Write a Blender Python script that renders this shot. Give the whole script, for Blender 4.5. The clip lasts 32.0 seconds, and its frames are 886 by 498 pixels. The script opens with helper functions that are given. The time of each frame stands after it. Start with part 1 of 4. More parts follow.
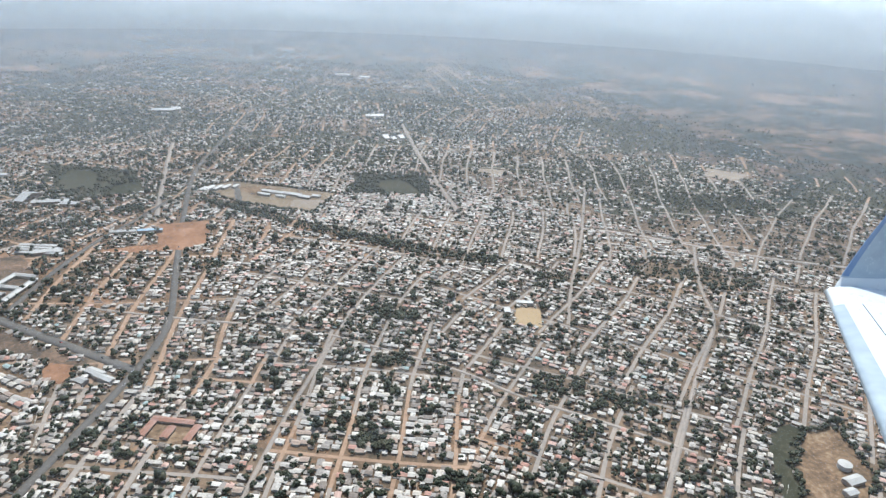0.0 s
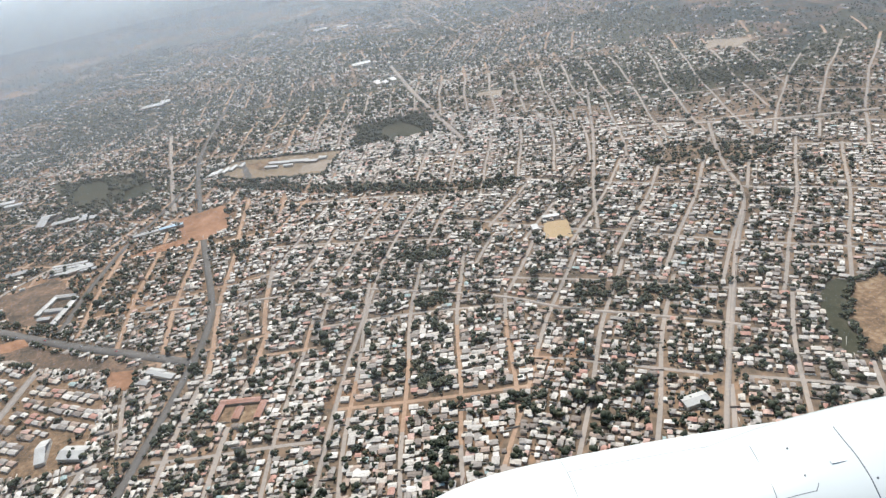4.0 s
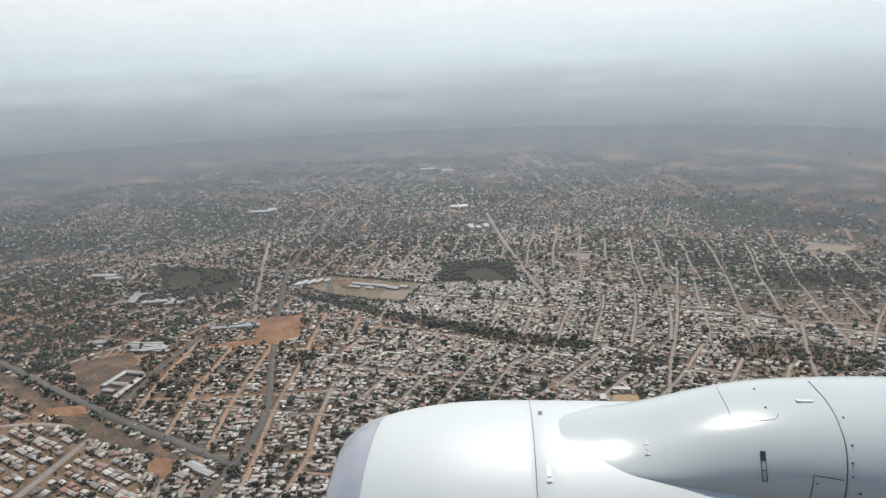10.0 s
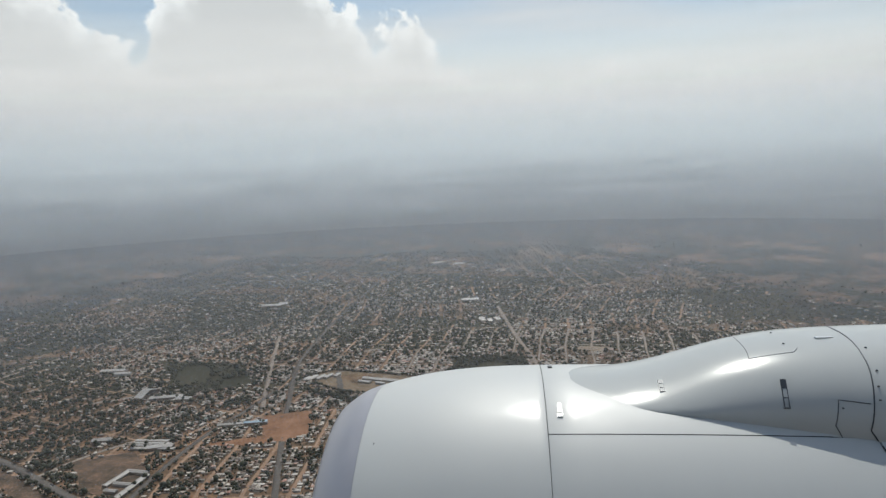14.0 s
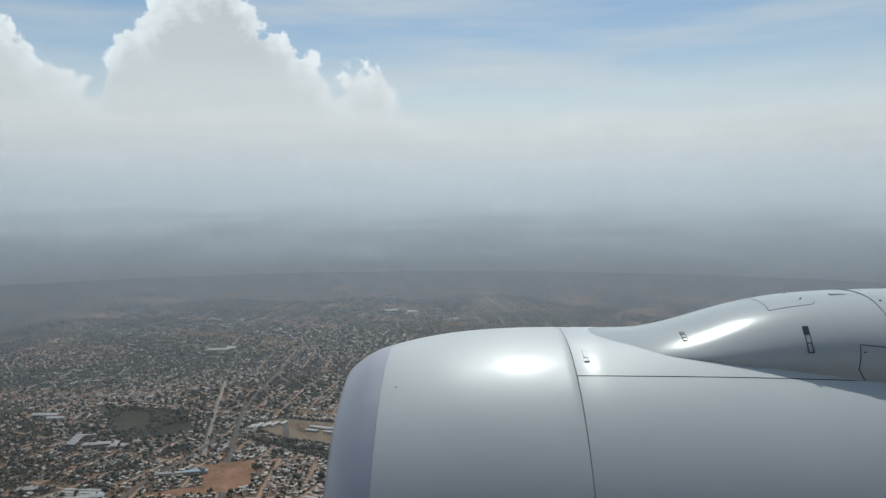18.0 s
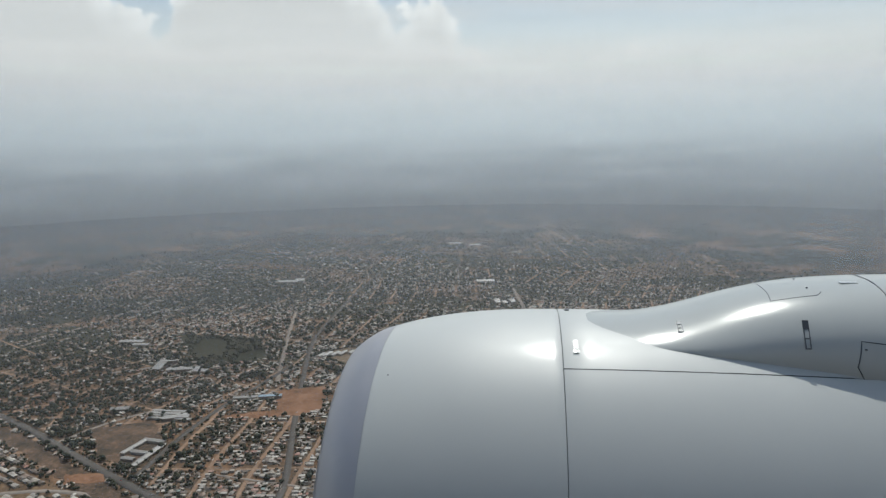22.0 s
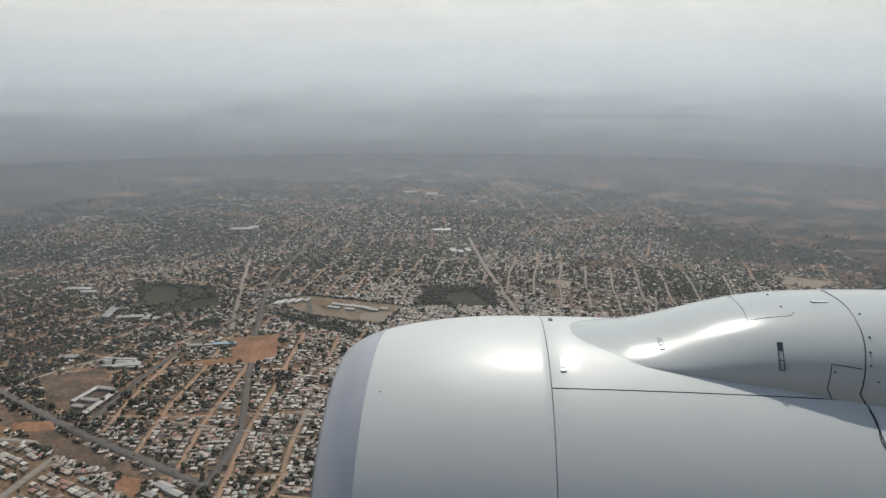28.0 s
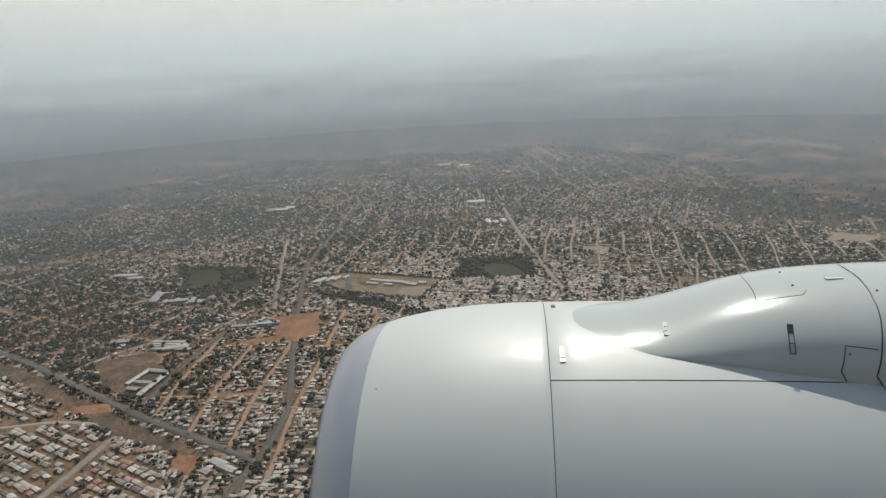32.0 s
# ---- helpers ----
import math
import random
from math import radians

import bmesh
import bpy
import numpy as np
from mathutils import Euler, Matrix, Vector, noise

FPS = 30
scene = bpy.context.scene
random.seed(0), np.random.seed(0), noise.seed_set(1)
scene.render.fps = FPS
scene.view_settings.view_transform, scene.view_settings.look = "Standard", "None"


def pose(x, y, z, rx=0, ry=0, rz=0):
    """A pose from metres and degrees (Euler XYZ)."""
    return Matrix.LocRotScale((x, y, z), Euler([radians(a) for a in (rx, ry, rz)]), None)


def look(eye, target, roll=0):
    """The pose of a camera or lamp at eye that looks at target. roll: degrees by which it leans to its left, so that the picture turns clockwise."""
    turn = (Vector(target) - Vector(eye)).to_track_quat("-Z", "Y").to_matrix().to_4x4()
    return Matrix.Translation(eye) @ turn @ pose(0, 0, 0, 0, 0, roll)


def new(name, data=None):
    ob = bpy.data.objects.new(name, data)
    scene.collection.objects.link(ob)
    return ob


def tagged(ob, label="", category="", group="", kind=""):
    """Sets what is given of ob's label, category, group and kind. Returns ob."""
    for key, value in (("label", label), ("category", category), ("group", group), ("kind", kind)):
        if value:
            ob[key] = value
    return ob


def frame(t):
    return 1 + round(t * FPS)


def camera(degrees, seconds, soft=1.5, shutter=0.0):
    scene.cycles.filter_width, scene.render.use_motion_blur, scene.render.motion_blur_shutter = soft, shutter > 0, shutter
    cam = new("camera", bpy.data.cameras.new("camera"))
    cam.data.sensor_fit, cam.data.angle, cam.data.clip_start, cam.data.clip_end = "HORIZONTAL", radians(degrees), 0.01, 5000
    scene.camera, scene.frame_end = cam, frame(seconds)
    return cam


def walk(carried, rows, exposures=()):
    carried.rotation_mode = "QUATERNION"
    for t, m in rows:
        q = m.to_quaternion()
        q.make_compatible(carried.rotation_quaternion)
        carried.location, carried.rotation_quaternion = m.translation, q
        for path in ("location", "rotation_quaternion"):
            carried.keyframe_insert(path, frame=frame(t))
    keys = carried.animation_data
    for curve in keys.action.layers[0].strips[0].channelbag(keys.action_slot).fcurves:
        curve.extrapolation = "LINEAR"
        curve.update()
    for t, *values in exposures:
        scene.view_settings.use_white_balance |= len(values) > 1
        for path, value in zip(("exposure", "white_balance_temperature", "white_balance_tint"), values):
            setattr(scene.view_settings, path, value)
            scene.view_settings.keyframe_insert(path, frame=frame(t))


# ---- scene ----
cam = camera(65.9, 32.0, soft=1.4)
# seconds, eye x, y, z, turn to the left, tilt, lean
PATH = [
    (0.0, 0.690, 0.101, 502.669, -2.81, -23.11, 2.80),
    (0.5, 0.653, 0.101, 502.627, -1.86, -20.89, 1.25),
    (1.0, 0.545, 0.101, 502.586, -1.18, -21.91, -0.05),
    (1.5, 0.381, 0.101, 502.544, -0.74, -23.43, -1.39),
    (2.0, 0.182, 0.101, 502.502, -0.66, -23.83, -1.83),
    (2.5, -0.029, 0.139, 502.420, -0.92, -24.11, -2.48),
    (3.0, -0.223, 0.252, 502.254, -0.85, -24.94, -4.02),
    (3.5, -0.347, 0.402, 502.089, -2.18, -27.14, -9.19),
    (4.0, -0.245, 0.522, 501.783, -0.30, -28.39, -10.81),
    (4.5, -0.165, 0.467, 501.495, 1.11, -28.96, -10.52),
    (6.5, -0.090, 0.146, 501.273, 5.41, -26.49, -5.88),
    (7.0, -0.043, 0.125, 501.162, 4.95, -24.56, -4.25),
    (7.5, -0.036, 0.016, 501.096, 3.99, -22.07, -2.65),
    (8.0, -0.031, -0.018, 501.001, 3.08, -20.57, -2.30),
    (8.5, 0.009, -0.041, 500.865, 3.99, -19.40, -1.70),
    (9.0, 0.022, -0.058, 500.789, 4.18, -18.14, -1.95),
    (9.5, 0.036, -0.048, 500.694, 4.23, -17.20, -2.28),
    (10.0, 0.063, -0.137, 500.623, 4.96, -15.77, -1.97),
    (10.5, 0.066, -0.136, 500.525, 5.11, -14.36, -1.87),
    (11.0, 0.066, -0.152, 500.454, 4.99, -13.20, -1.80),
    (11.5, 0.077, -0.224, 500.372, 5.31, -11.61, -1.07),
    (12.0, 0.075, -0.210, 500.275, 4.84, -10.24, -0.47),
    (12.5, 0.073, -0.236, 500.192, 4.60, -9.26, -0.40),
    (13.0, 0.082, -0.238, 500.099, 5.46, -9.05, -1.41),
    (13.5, 0.086, -0.231, 500.011, 5.60, -8.44, -2.07),
    (14.0, 0.075, -0.266, 499.943, 5.59, -7.91, -2.36),
    (14.5, 0.100, -0.306, 499.840, 6.08, -6.44, -2.64),
    (16.5, -0.320, -0.214, 499.574, 0.03, -3.85, -0.68),
    (17.0, -0.300, -0.299, 499.559, 0.60, -3.95, -0.35),
    (17.5, -0.256, -0.304, 499.525, 1.18, -3.94, -0.04),
    (18.0, -0.234, -0.306, 499.512, 1.68, -3.98, -0.20),
    (18.5, -0.208, -0.343, 499.530, 2.31, -4.16, -0.71),
    (19.0, -0.176, -0.326, 499.544, 2.64, -5.02, -0.69),
    (19.5, -0.122, -0.338, 499.576, 3.12, -5.94, -0.52),
    (20.0, -0.080, -0.320, 499.608, 4.00, -6.83, -0.61),
    (20.5, -0.041, -0.313, 499.636, 5.35, -7.30, -0.82),
    (21.0, -0.010, -0.290, 499.670, 6.32, -8.25, -1.08),
    (21.5, 0.042, -0.284, 499.709, 6.85, -8.86, -1.06),
    (22.0, 0.062, -0.271, 499.745, 7.04, -9.49, -1.10),
    (22.5, 0.082, -0.269, 499.778, 7.52, -10.19, -0.99),
    (23.0, 0.115, -0.282, 499.807, 8.26, -10.55, -1.30),
    (23.5, 0.105, -0.205, 499.844, 8.32, -11.11, -1.80),
    (24.0, 0.144, -0.225, 499.879, 8.58, -11.63, -1.39),
    (24.5, 0.168, -0.236, 499.916, 8.61, -12.38, -0.95),
    (25.0, 0.186, -0.248, 499.947, 8.86, -12.82, -0.99),
    (25.5, 0.205, -0.232, 499.965, 9.42, -13.30, -1.16),
    (27.5, -0.095, -0.223, 500.025, 2.68, -13.80, 0.19),
    (28.0, -0.085, -0.249, 500.038, 3.34, -13.81, 0.21),
    (28.5, -0.057, -0.260, 500.060, 3.37, -14.33, 0.47),
    (29.0, -0.027, -0.246, 500.074, 3.83, -15.08, 0.40),
    (29.5, -0.002, -0.241, 500.087, 4.06, -15.24, 0.20),
    (30.0, 0.023, -0.245, 500.095, 4.45, -15.83, -0.27),
    (30.5, 0.046, -0.224, 500.087, 4.15, -15.19, -0.38),
    (31.0, 0.064, -0.226, 500.075, 5.98, -15.11, -1.35),
    (31.5, 0.073, -0.241, 500.086, 5.64, -15.46, -1.26),
    (32.0, 0.093, -0.137, 500.094, 6.50, -16.06, -3.22),
]
EXPOSURES = [(0.0, 0.62, 5900, 5), (3.0, 0.71, 6250, 8), (4.5, 0.54, 6250, 7), (7.0, 0.13, 6000, 6), (9.0, 0.06, 6250, 7), (10.5, -0.03, 6450, 8), (12.0, -0.30, 6500, 8),
             (14.5, -0.44, 6400, 7), (17.0, -0.56, 6080, 4), (19.0, -0.57, 6080, 4), (21.0, -0.54, 6250, 5), (23.0, -0.46, 6350, 6), (28.0, -0.34, 6620, 7), (32.0, -0.32, 6780, 6)]
walk(cam, [(t, pose(x, y, z, 90 + tilt, 0, turn) @ pose(0, 0, 0, 0, 0, lean)) for t, x, y, z, turn, tilt, lean in PATH], EXPOSURES)

H = 500.0           # height of the flight over the town
rng = np.random.default_rng(7)

# ---- light ----
SUN_UP, SUN_SIDE = 55.5, 4.0     # elevation, and degrees east of straight ahead
world = bpy.data.worlds.new("sky")
scene.world = world
world.use_nodes = True
wn, wl = world.node_tree.nodes, world.node_tree.links
wn.clear()
w_out, w_bg, w_sky = wn.new("ShaderNodeOutputWorld"), wn.new("ShaderNodeBackground"), wn.new("ShaderNodeTexSky")
w_sky.sky_type, w_sky.sun_disc = "NISHITA", False
w_sky.sun_elevation, w_sky.sun_rotation = radians(SUN_UP), radians(SUN_SIDE)
w_sky.air_density, w_sky.dust_density, w_sky.ozone_density = 1.2, 0.7, 2.0
w_bg.inputs["Strength"].default_value = 0.115
# thin high cloud streaks
w_tc, w_map, w_noise, w_ramp, w_mix = (wn.new("ShaderNodeTexCoord"), wn.new("ShaderNodeMapping"), wn.new("ShaderNodeTexNoise"),
                                       wn.new("ShaderNodeValToRGB"), wn.new("ShaderNodeMix"))
w_map.inputs["Scale"].default_value = (1.1, 1.1, 9.0)
w_map.inputs["Rotation"].default_value = (radians(4), radians(-5), 0)
w_noise.inputs["Scale"].default_value, w_noise.inputs["Detail"].default_value, w_noise.inputs["Roughness"].default_value = 1.7, 6, 0.55
w_ramp.color_ramp.elements[0].position, w_ramp.color_ramp.elements[1].position = 0.47, 0.76
w_mix.data_type = "RGBA"
w_mix.inputs["B"].default_value = (7.4, 7.7, 8.0, 1)
wl.new(w_tc.outputs["Generated"], w_map.inputs["Vector"])
wl.new(w_map.outputs["Vector"], w_noise.inputs["Vector"])
wl.new(w_noise.outputs["Fac"], w_ramp.inputs["Fac"])
wl.new(w_ramp.outputs["Color"], w_mix.inputs["Factor"])
wl.new(w_sky.outputs["Color"], w_mix.inputs["A"])


def w_math(op, a, c=None, d=None):
    q = wn.new("ShaderNodeMath")
    q.operation = op
    for k, val in enumerate((a, c, d)):
        if val is None:
            continue
        if isinstance(val, (int, float)):
            q.inputs[k].default_value = val
        else:
            wl.new(val, q.inputs[k])
    return q.outputs[0]


# heaped cumulus far off: tops by bearing, broken up by noise
w_sep = wn.new("ShaderNodeSeparateXYZ")
wl.new(w_tc.outputs["Generated"], w_sep.inputs["Vector"])
w_az = w_math("ARCTAN2", w_sep.outputs["X"], w_sep.outputs["Y"])
w_flat = w_math("SQRT", w_math("ADD", w_math("MULTIPLY", w_sep.outputs["X"], w_sep.outputs["X"]), w_math("MULTIPLY", w_sep.outputs["Y"], w_sep.outputs["Y"])))
w_el = w_math("DIVIDE", w_sep.outputs["Z"], w_flat)
w_pos = wn.new("ShaderNodeMapRange")
w_pos.inputs["From Min"].default_value, w_pos.inputs["From Max"].default_value = -1.0, 0.6
wl.new(w_az, w_pos.inputs["Value"])
w_tops = wn.new("ShaderNodeValToRGB")
w_tops.color_ramp.interpolation = "EASE"
TOPS = [(-1.0, 0.30), (-0.72, 0.30), (-0.60, 0.235), (-0.545, 0.19), (-0.50, 0.16), (-0.45, 0.245), (-0.38, 0.315), (-0.33, 0.325), (-0.28, 0.265), (-0.23, 0.22),
        (-0.18, 0.165), (-0.125, 0.20), (-0.09, 0.15), (-0.03, 0.10), (0.6, 0.08)]
while len(w_tops.color_ramp.elements) < len(TOPS):
    w_tops.color_ramp.elements.new(0.5)
for el, (a_, t_) in zip(w_tops.color_ramp.elements, TOPS):
    el.position, el.color = (a_ + 1.0) / 1.6, (t_, t_, t_, 1)
wl.new(w_pos.outputs["Result"], w_tops.inputs["Fac"])
w_puff = wn.new("ShaderNodeTexNoise")
w_puff.inputs["Scale"].default_value, w_puff.inputs["Detail"].default_value, w_puff.inputs["Roughness"].default_value = 21.0, 8, 0.62
wl.new(w_tc.outputs["Generated"], w_puff.inputs["Vector"])
w_body = w_math("MULTIPLY_ADD", w_math("SUBTRACT", w_puff.outputs["Fac"], 0.5), 0.19, w_math("SUBTRACT", w_tops.outputs["Color"], w_el))
w_mask = wn.new("ShaderNodeMapRange")
w_mask.interpolation_type = "SMOOTHSTEP"
w_mask.inputs["From Min"].default_value, w_mask.inputs["From Max"].default_value = -0.002, 0.014
w_mask.inputs["To Max"].default_value = 0.92
wl.new(w_body, w_mask.inputs["Value"])
w_shade = wn.new("ShaderNodeMapRange")      # bright rims, greyer bodies
w_shade.inputs["From Min"].default_value, w_shade.inputs["From Max"].default_value = 0.0, 0.07
w_shade.inputs["To Min"].default_value, w_shade.inputs["To Max"].default_value = 11.6, 7.5
w_fine = wn.new("ShaderNodeTexNoise")
w_fine.inputs["Scale"].default_value, w_fine.inputs["Detail"].default_value, w_fine.inputs["Roughness"].default_value = 44.0, 6, 0.6
wl.new(w_tc.outputs["Generated"], w_fine.inputs["Vector"])
w_lump = w_math("MULTIPLY_ADD", w_math("SUBTRACT", w_fine.outputs["Fac"], 0.5), -0.12, w_body)
wl.new(w_math("MULTIPLY_ADD", w_math("SUBTRACT", w_puff.outputs["Fac"], 0.5), -0.22, w_lump), w_shade.inputs["Value"])
w_grey = wn.new("ShaderNodeCombineXYZ")
for k in range(3):
    wl.new(w_math("MULTIPLY", w_shade.outputs["Result"], (0.98, 1.0, 1.0)[k]), w_grey.inputs[k])
w_all = wn.new("ShaderNodeMix")
w_all.data_type = "RGBA"
wl.new(w_mask.outputs["Result"], w_all.inputs["Factor"])
wl.new(w_mix.outputs["Result"], w_all.inputs["A"])
wl.new(w_grey.outputs["Vector"], w_all.inputs["B"])
wl.new(w_all.outputs["Result"], w_bg.inputs["Color"])
wl.new(w_bg.outputs["Background"], w_out.inputs["Surface"])

sun = new("sun", bpy.data.lights.new("sun", "SUN"))
sun.data.energy, sun.data.angle, sun.data.color = 4.05, radians(0.6), (1.0, 0.96, 0.9)
s_az, s_el = radians(SUN_SIDE), radians(SUN_UP)
sun.matrix_world = look((0, 0, H + 100), (-math.sin(s_az) * math.cos(s_el) * 10, -math.cos(s_az) * math.cos(s_el) * 10,
                                          H + 100 - math.sin(s_el) * 10))


# ---- materials ----
def nodes_of(name):
    m = bpy.data.materials.new(name)
    m.use_nodes = True
    n = m.node_tree.nodes
    return m, n, m.node_tree.links, n["Principled BSDF"]


def ramp(n, stops, mode="LINEAR"):
    r = n.new("ShaderNodeValToRGB")
    r.color_ramp.interpolation = mode
    while len(r.color_ramp.elements) < len(stops):
        r.color_ramp.elements.new(0.5)
    for e, (p, c) in zip(r.color_ramp.elements, stops):
        e.position, e.color = p, (*c, 1)
    return r


def noise_at(n, l, scale, detail=5, rough=0.6, vec=None):
    t = n.new("ShaderNodeTexNoise")
    t.inputs["Scale"].default_value, t.inputs["Detail"].default_value, t.inputs["Roughness"].default_value = scale, detail, rough
    if vec is None:
        g = n.new("ShaderNodeNewGeometry")
        vec = g.outputs["Position"]
    l.new(vec, t.inputs["Vector"])
    return t


def earth(name, cols, big, small, rough=0.95, amount=0.45):
    """Bare or grown ground: patches at two scales."""
    m, n, l, b = nodes_of(name)
    a, c = noise_at(n, l, big), noise_at(n, l, small, 3)
    r = ramp(n, cols)
    mix = n.new("ShaderNodeMix")
    mix.inputs["Factor"].default_value = amount
    l.new(a.outputs["Fac"], mix.inputs["A"])
    l.new(c.outputs["Fac"], mix.inputs["B"])
    l.new(mix.outputs["Result"], r.inputs["Fac"])
    l.new(r.outputs["Color"], b.inputs["Base Color"])
    b.inputs["Roughness"].default_value = rough
    b.inputs["Specular IOR Level"].default_value = 0.1
    return m


def varied(name, stops, rough, metal=0.0, grime=0.22, scale=0.5, single=False):
    """One colour a piece, picked at random, with weathering on it."""
    m, n, l, b = nodes_of(name)
    if single:
        pick = n.new("ShaderNodeObjectInfo").outputs["Random"]
    else:
        pick = n.new("ShaderNodeNewGeometry").outputs["Random Per Island"]
    r = ramp(n, stops, "CONSTANT")
    l.new(pick, r.inputs["Fac"])
    t = noise_at(n, l, scale, 4)
    dirt = ramp(n, [(0.3, (1 - grime * 1.6,) * 3), (0.62, (1.0, 1.0, 1.0))])
    l.new(t.outputs["Fac"], dirt.inputs["Fac"])
    mix = n.new("ShaderNodeMix")
    mix.data_type, mix.blend_type = "RGBA", "MULTIPLY"
    mix.inputs["Factor"].default_value = 1.0
    l.new(r.outputs["Color"], mix.inputs["A"])
    l.new(dirt.outputs["Color"], mix.inputs["B"])
    l.new(mix.outputs["Result"], b.inputs["Base Color"])
    b.inputs["Roughness"].default_value, b.inputs["Metallic"].default_value = rough, metal
    return m


def painted(name, col, rough, metal=0.0, coat=0.0, vary=0.04, scale=3.0, bump=0.0, coat_rough=0.12):
    m, n, l, b = nodes_of(name)
    co = n.new("ShaderNodeTexCoord").outputs["Object"]
    t = noise_at(n, l, scale, 5, 0.6, co)
    r = ramp(n, [(0.3, tuple(max(0.0, c - vary) for c in col)), (0.7, tuple(min(1.0, c + vary) for c in col))])
    l.new(t.outputs["Fac"], r.inputs["Fac"])
    l.new(r.outputs["Color"], b.inputs["Base Color"])
    g = ramp(n, [(0.3, (rough * 0.85,) * 3), (0.75, (rough * 1.2,) * 3)])
    t2 = noise_at(n, l, scale * 4, 4, 0.7, co)
    l.new(t2.outputs["Fac"], g.inputs["Fac"])
    l.new(g.outputs["Color"], b.inputs["Roughness"])
    b.inputs["Metallic"].default_value = metal
    b.inputs["Coat Weight"].default_value, b.inputs["Coat Roughness"].default_value = coat, coat_rough
    if bump:
        bp = n.new("ShaderNodeBump")
        bp.inputs["Strength"].default_value, bp.inputs["Distance"].default_value = bump, 0.01
        t3 = noise_at(n, l, scale * 0.7, 2, 0.5, co)
        l.new(t3.outputs["Fac"], bp.inputs["Height"])
        l.new(bp.outputs["Normal"], b.inputs["Normal"])
    return m


ROOFS = [(0.0, (0.447, 0.400, 0.338)), (0.15, (0.374, 0.335, 0.287)), (0.31, (0.239, 0.205, 0.171)), (0.45, (0.447, 0.385, 0.310)),
         (0.57, (0.166, 0.128, 0.099)), (0.70, (0.302, 0.215, 0.158)), (0.82, (0.572, 0.520, 0.446)), (0.91, (0.354, 0.180, 0.127)),
         (0.95, (0.437, 0.280, 0.216)), (0.985, (0.260, 0.320, 0.291))]
M_SOIL = earth("dry_soil", [(0.34, (0.03, 0.029, 0.024)), (0.45, (0.112, 0.083, 0.058)), (0.55, (0.18, 0.125, 0.083)), (0.67, (0.28, 0.17, 0.10))],
               0.006, 0.09)
M_SOIL_RED = earth("reddish_soil", [(0.32, (0.05, 0.043, 0.032)), (0.47, (0.115, 0.08, 0.052)), (0.57, (0.195, 0.117, 0.07)), (0.68, (0.31, 0.165, 0.087))], 0.009, 0.1)
M_BROWN = earth("brown_yard", [(0.34, (0.05, 0.042, 0.03)), (0.45, (0.12, 0.08, 0.05)), (0.56, (0.20, 0.13, 0.078)), (0.66, (0.30, 0.22, 0.14))], 0.03, 0.16)
M_WASTE = earth("bare_wasteland", [(0.34, (0.04, 0.036, 0.028)), (0.46, (0.085, 0.064, 0.047)), (0.56, (0.15, 0.10, 0.068)), (0.67, (0.25, 0.155, 0.10))], 0.03, 0.2)
M_STREET = earth("sandy_street", [(0.32, (0.19, 0.168, 0.146)), (0.5, (0.27, 0.23, 0.193)), (0.7, (0.34, 0.27, 0.215))], 0.01, 0.15)
M_STREET_RED = earth("red_earth_street", [(0.32, (0.20, 0.13, 0.088)), (0.5, (0.295, 0.195, 0.13)), (0.7, (0.385, 0.265, 0.185))], 0.01, 0.15)
M_ASPHALT = earth("asphalt", [(0.3, (0.085, 0.078, 0.07)), (0.7, (0.15, 0.135, 0.12))], 0.02, 0.3)
M_SAND = earth("sandy_pitch", [(0.3, (0.30, 0.21, 0.115)), (0.7, (0.40, 0.29, 0.17))], 0.02, 0.2)
M_ORANGE = earth("red_earth", [(0.32, (0.10, 0.065, 0.042)), (0.45, (0.20, 0.105, 0.06)), (0.58, (0.27, 0.145, 0.085)), (0.70, (0.34, 0.22, 0.15))], 0.025, 0.12)
M_PALE = earth("pale_yard", [(0.3, (0.18, 0.145, 0.11)), (0.7, (0.32, 0.255, 0.195))], 0.02, 0.2)
M_YARD = earth("dusty_yard", [(0.32, (0.10, 0.078, 0.053)), (0.5, (0.205, 0.152, 0.10)), (0.68, (0.31, 0.235, 0.165))], 0.022, 0.12)
M_GRASS = earth("dark_grass", [(0.3, (0.022, 0.027, 0.016)), (0.5, (0.048, 0.047, 0.03)), (0.7, (0.10, 0.08, 0.052))], 0.012, 0.11)
M_FARM = earth("far_farmland", [(0.39, (0.014, 0.024, 0.020)), (0.47, (0.028, 0.034, 0.028)), (0.53, (0.075, 0.055, 0.042)), (0.61, (0.17, 0.105, 0.072))],
               0.0042, 0.025, amount=0.32)
M_ROOF = varied("sheet_roof", ROOFS, 0.7)
M_ROOF_ONE = varied("sheet_roof_single", ROOFS, 0.7, single=True)
M_WALL = varied("plaster_wall", [(0, (0.42, 0.37, 0.30)), (0.3, (0.30, 0.24, 0.19)), (0.6, (0.50, 0.46, 0.40)), (0.85, (0.24, 0.15, 0.11))], 0.9)
M_WALL_ONE = varied("plaster_wall_single", [(0, (0.42, 0.37, 0.30)), (0.4, (0.30, 0.24, 0.19)), (0.7, (0.5, 0.46, 0.40))], 0.9, single=True)
LEAF = [(0, (0.017, 0.024, 0.010)), (0.3, (0.026, 0.034, 0.013)), (0.6, (0.038, 0.043, 0.018)), (0.85, (0.058, 0.056, 0.024))]
M_LEAF = varied("tree_leaves", LEAF, 0.8, grime=0.3, scale=0.8)
M_LEAF_ONE = varied("tree_leaves_single", LEAF, 0.8, grime=0.3, scale=0.8, single=True)
M_BARK = painted("bark", (0.11, 0.085, 0.065), 0.9)
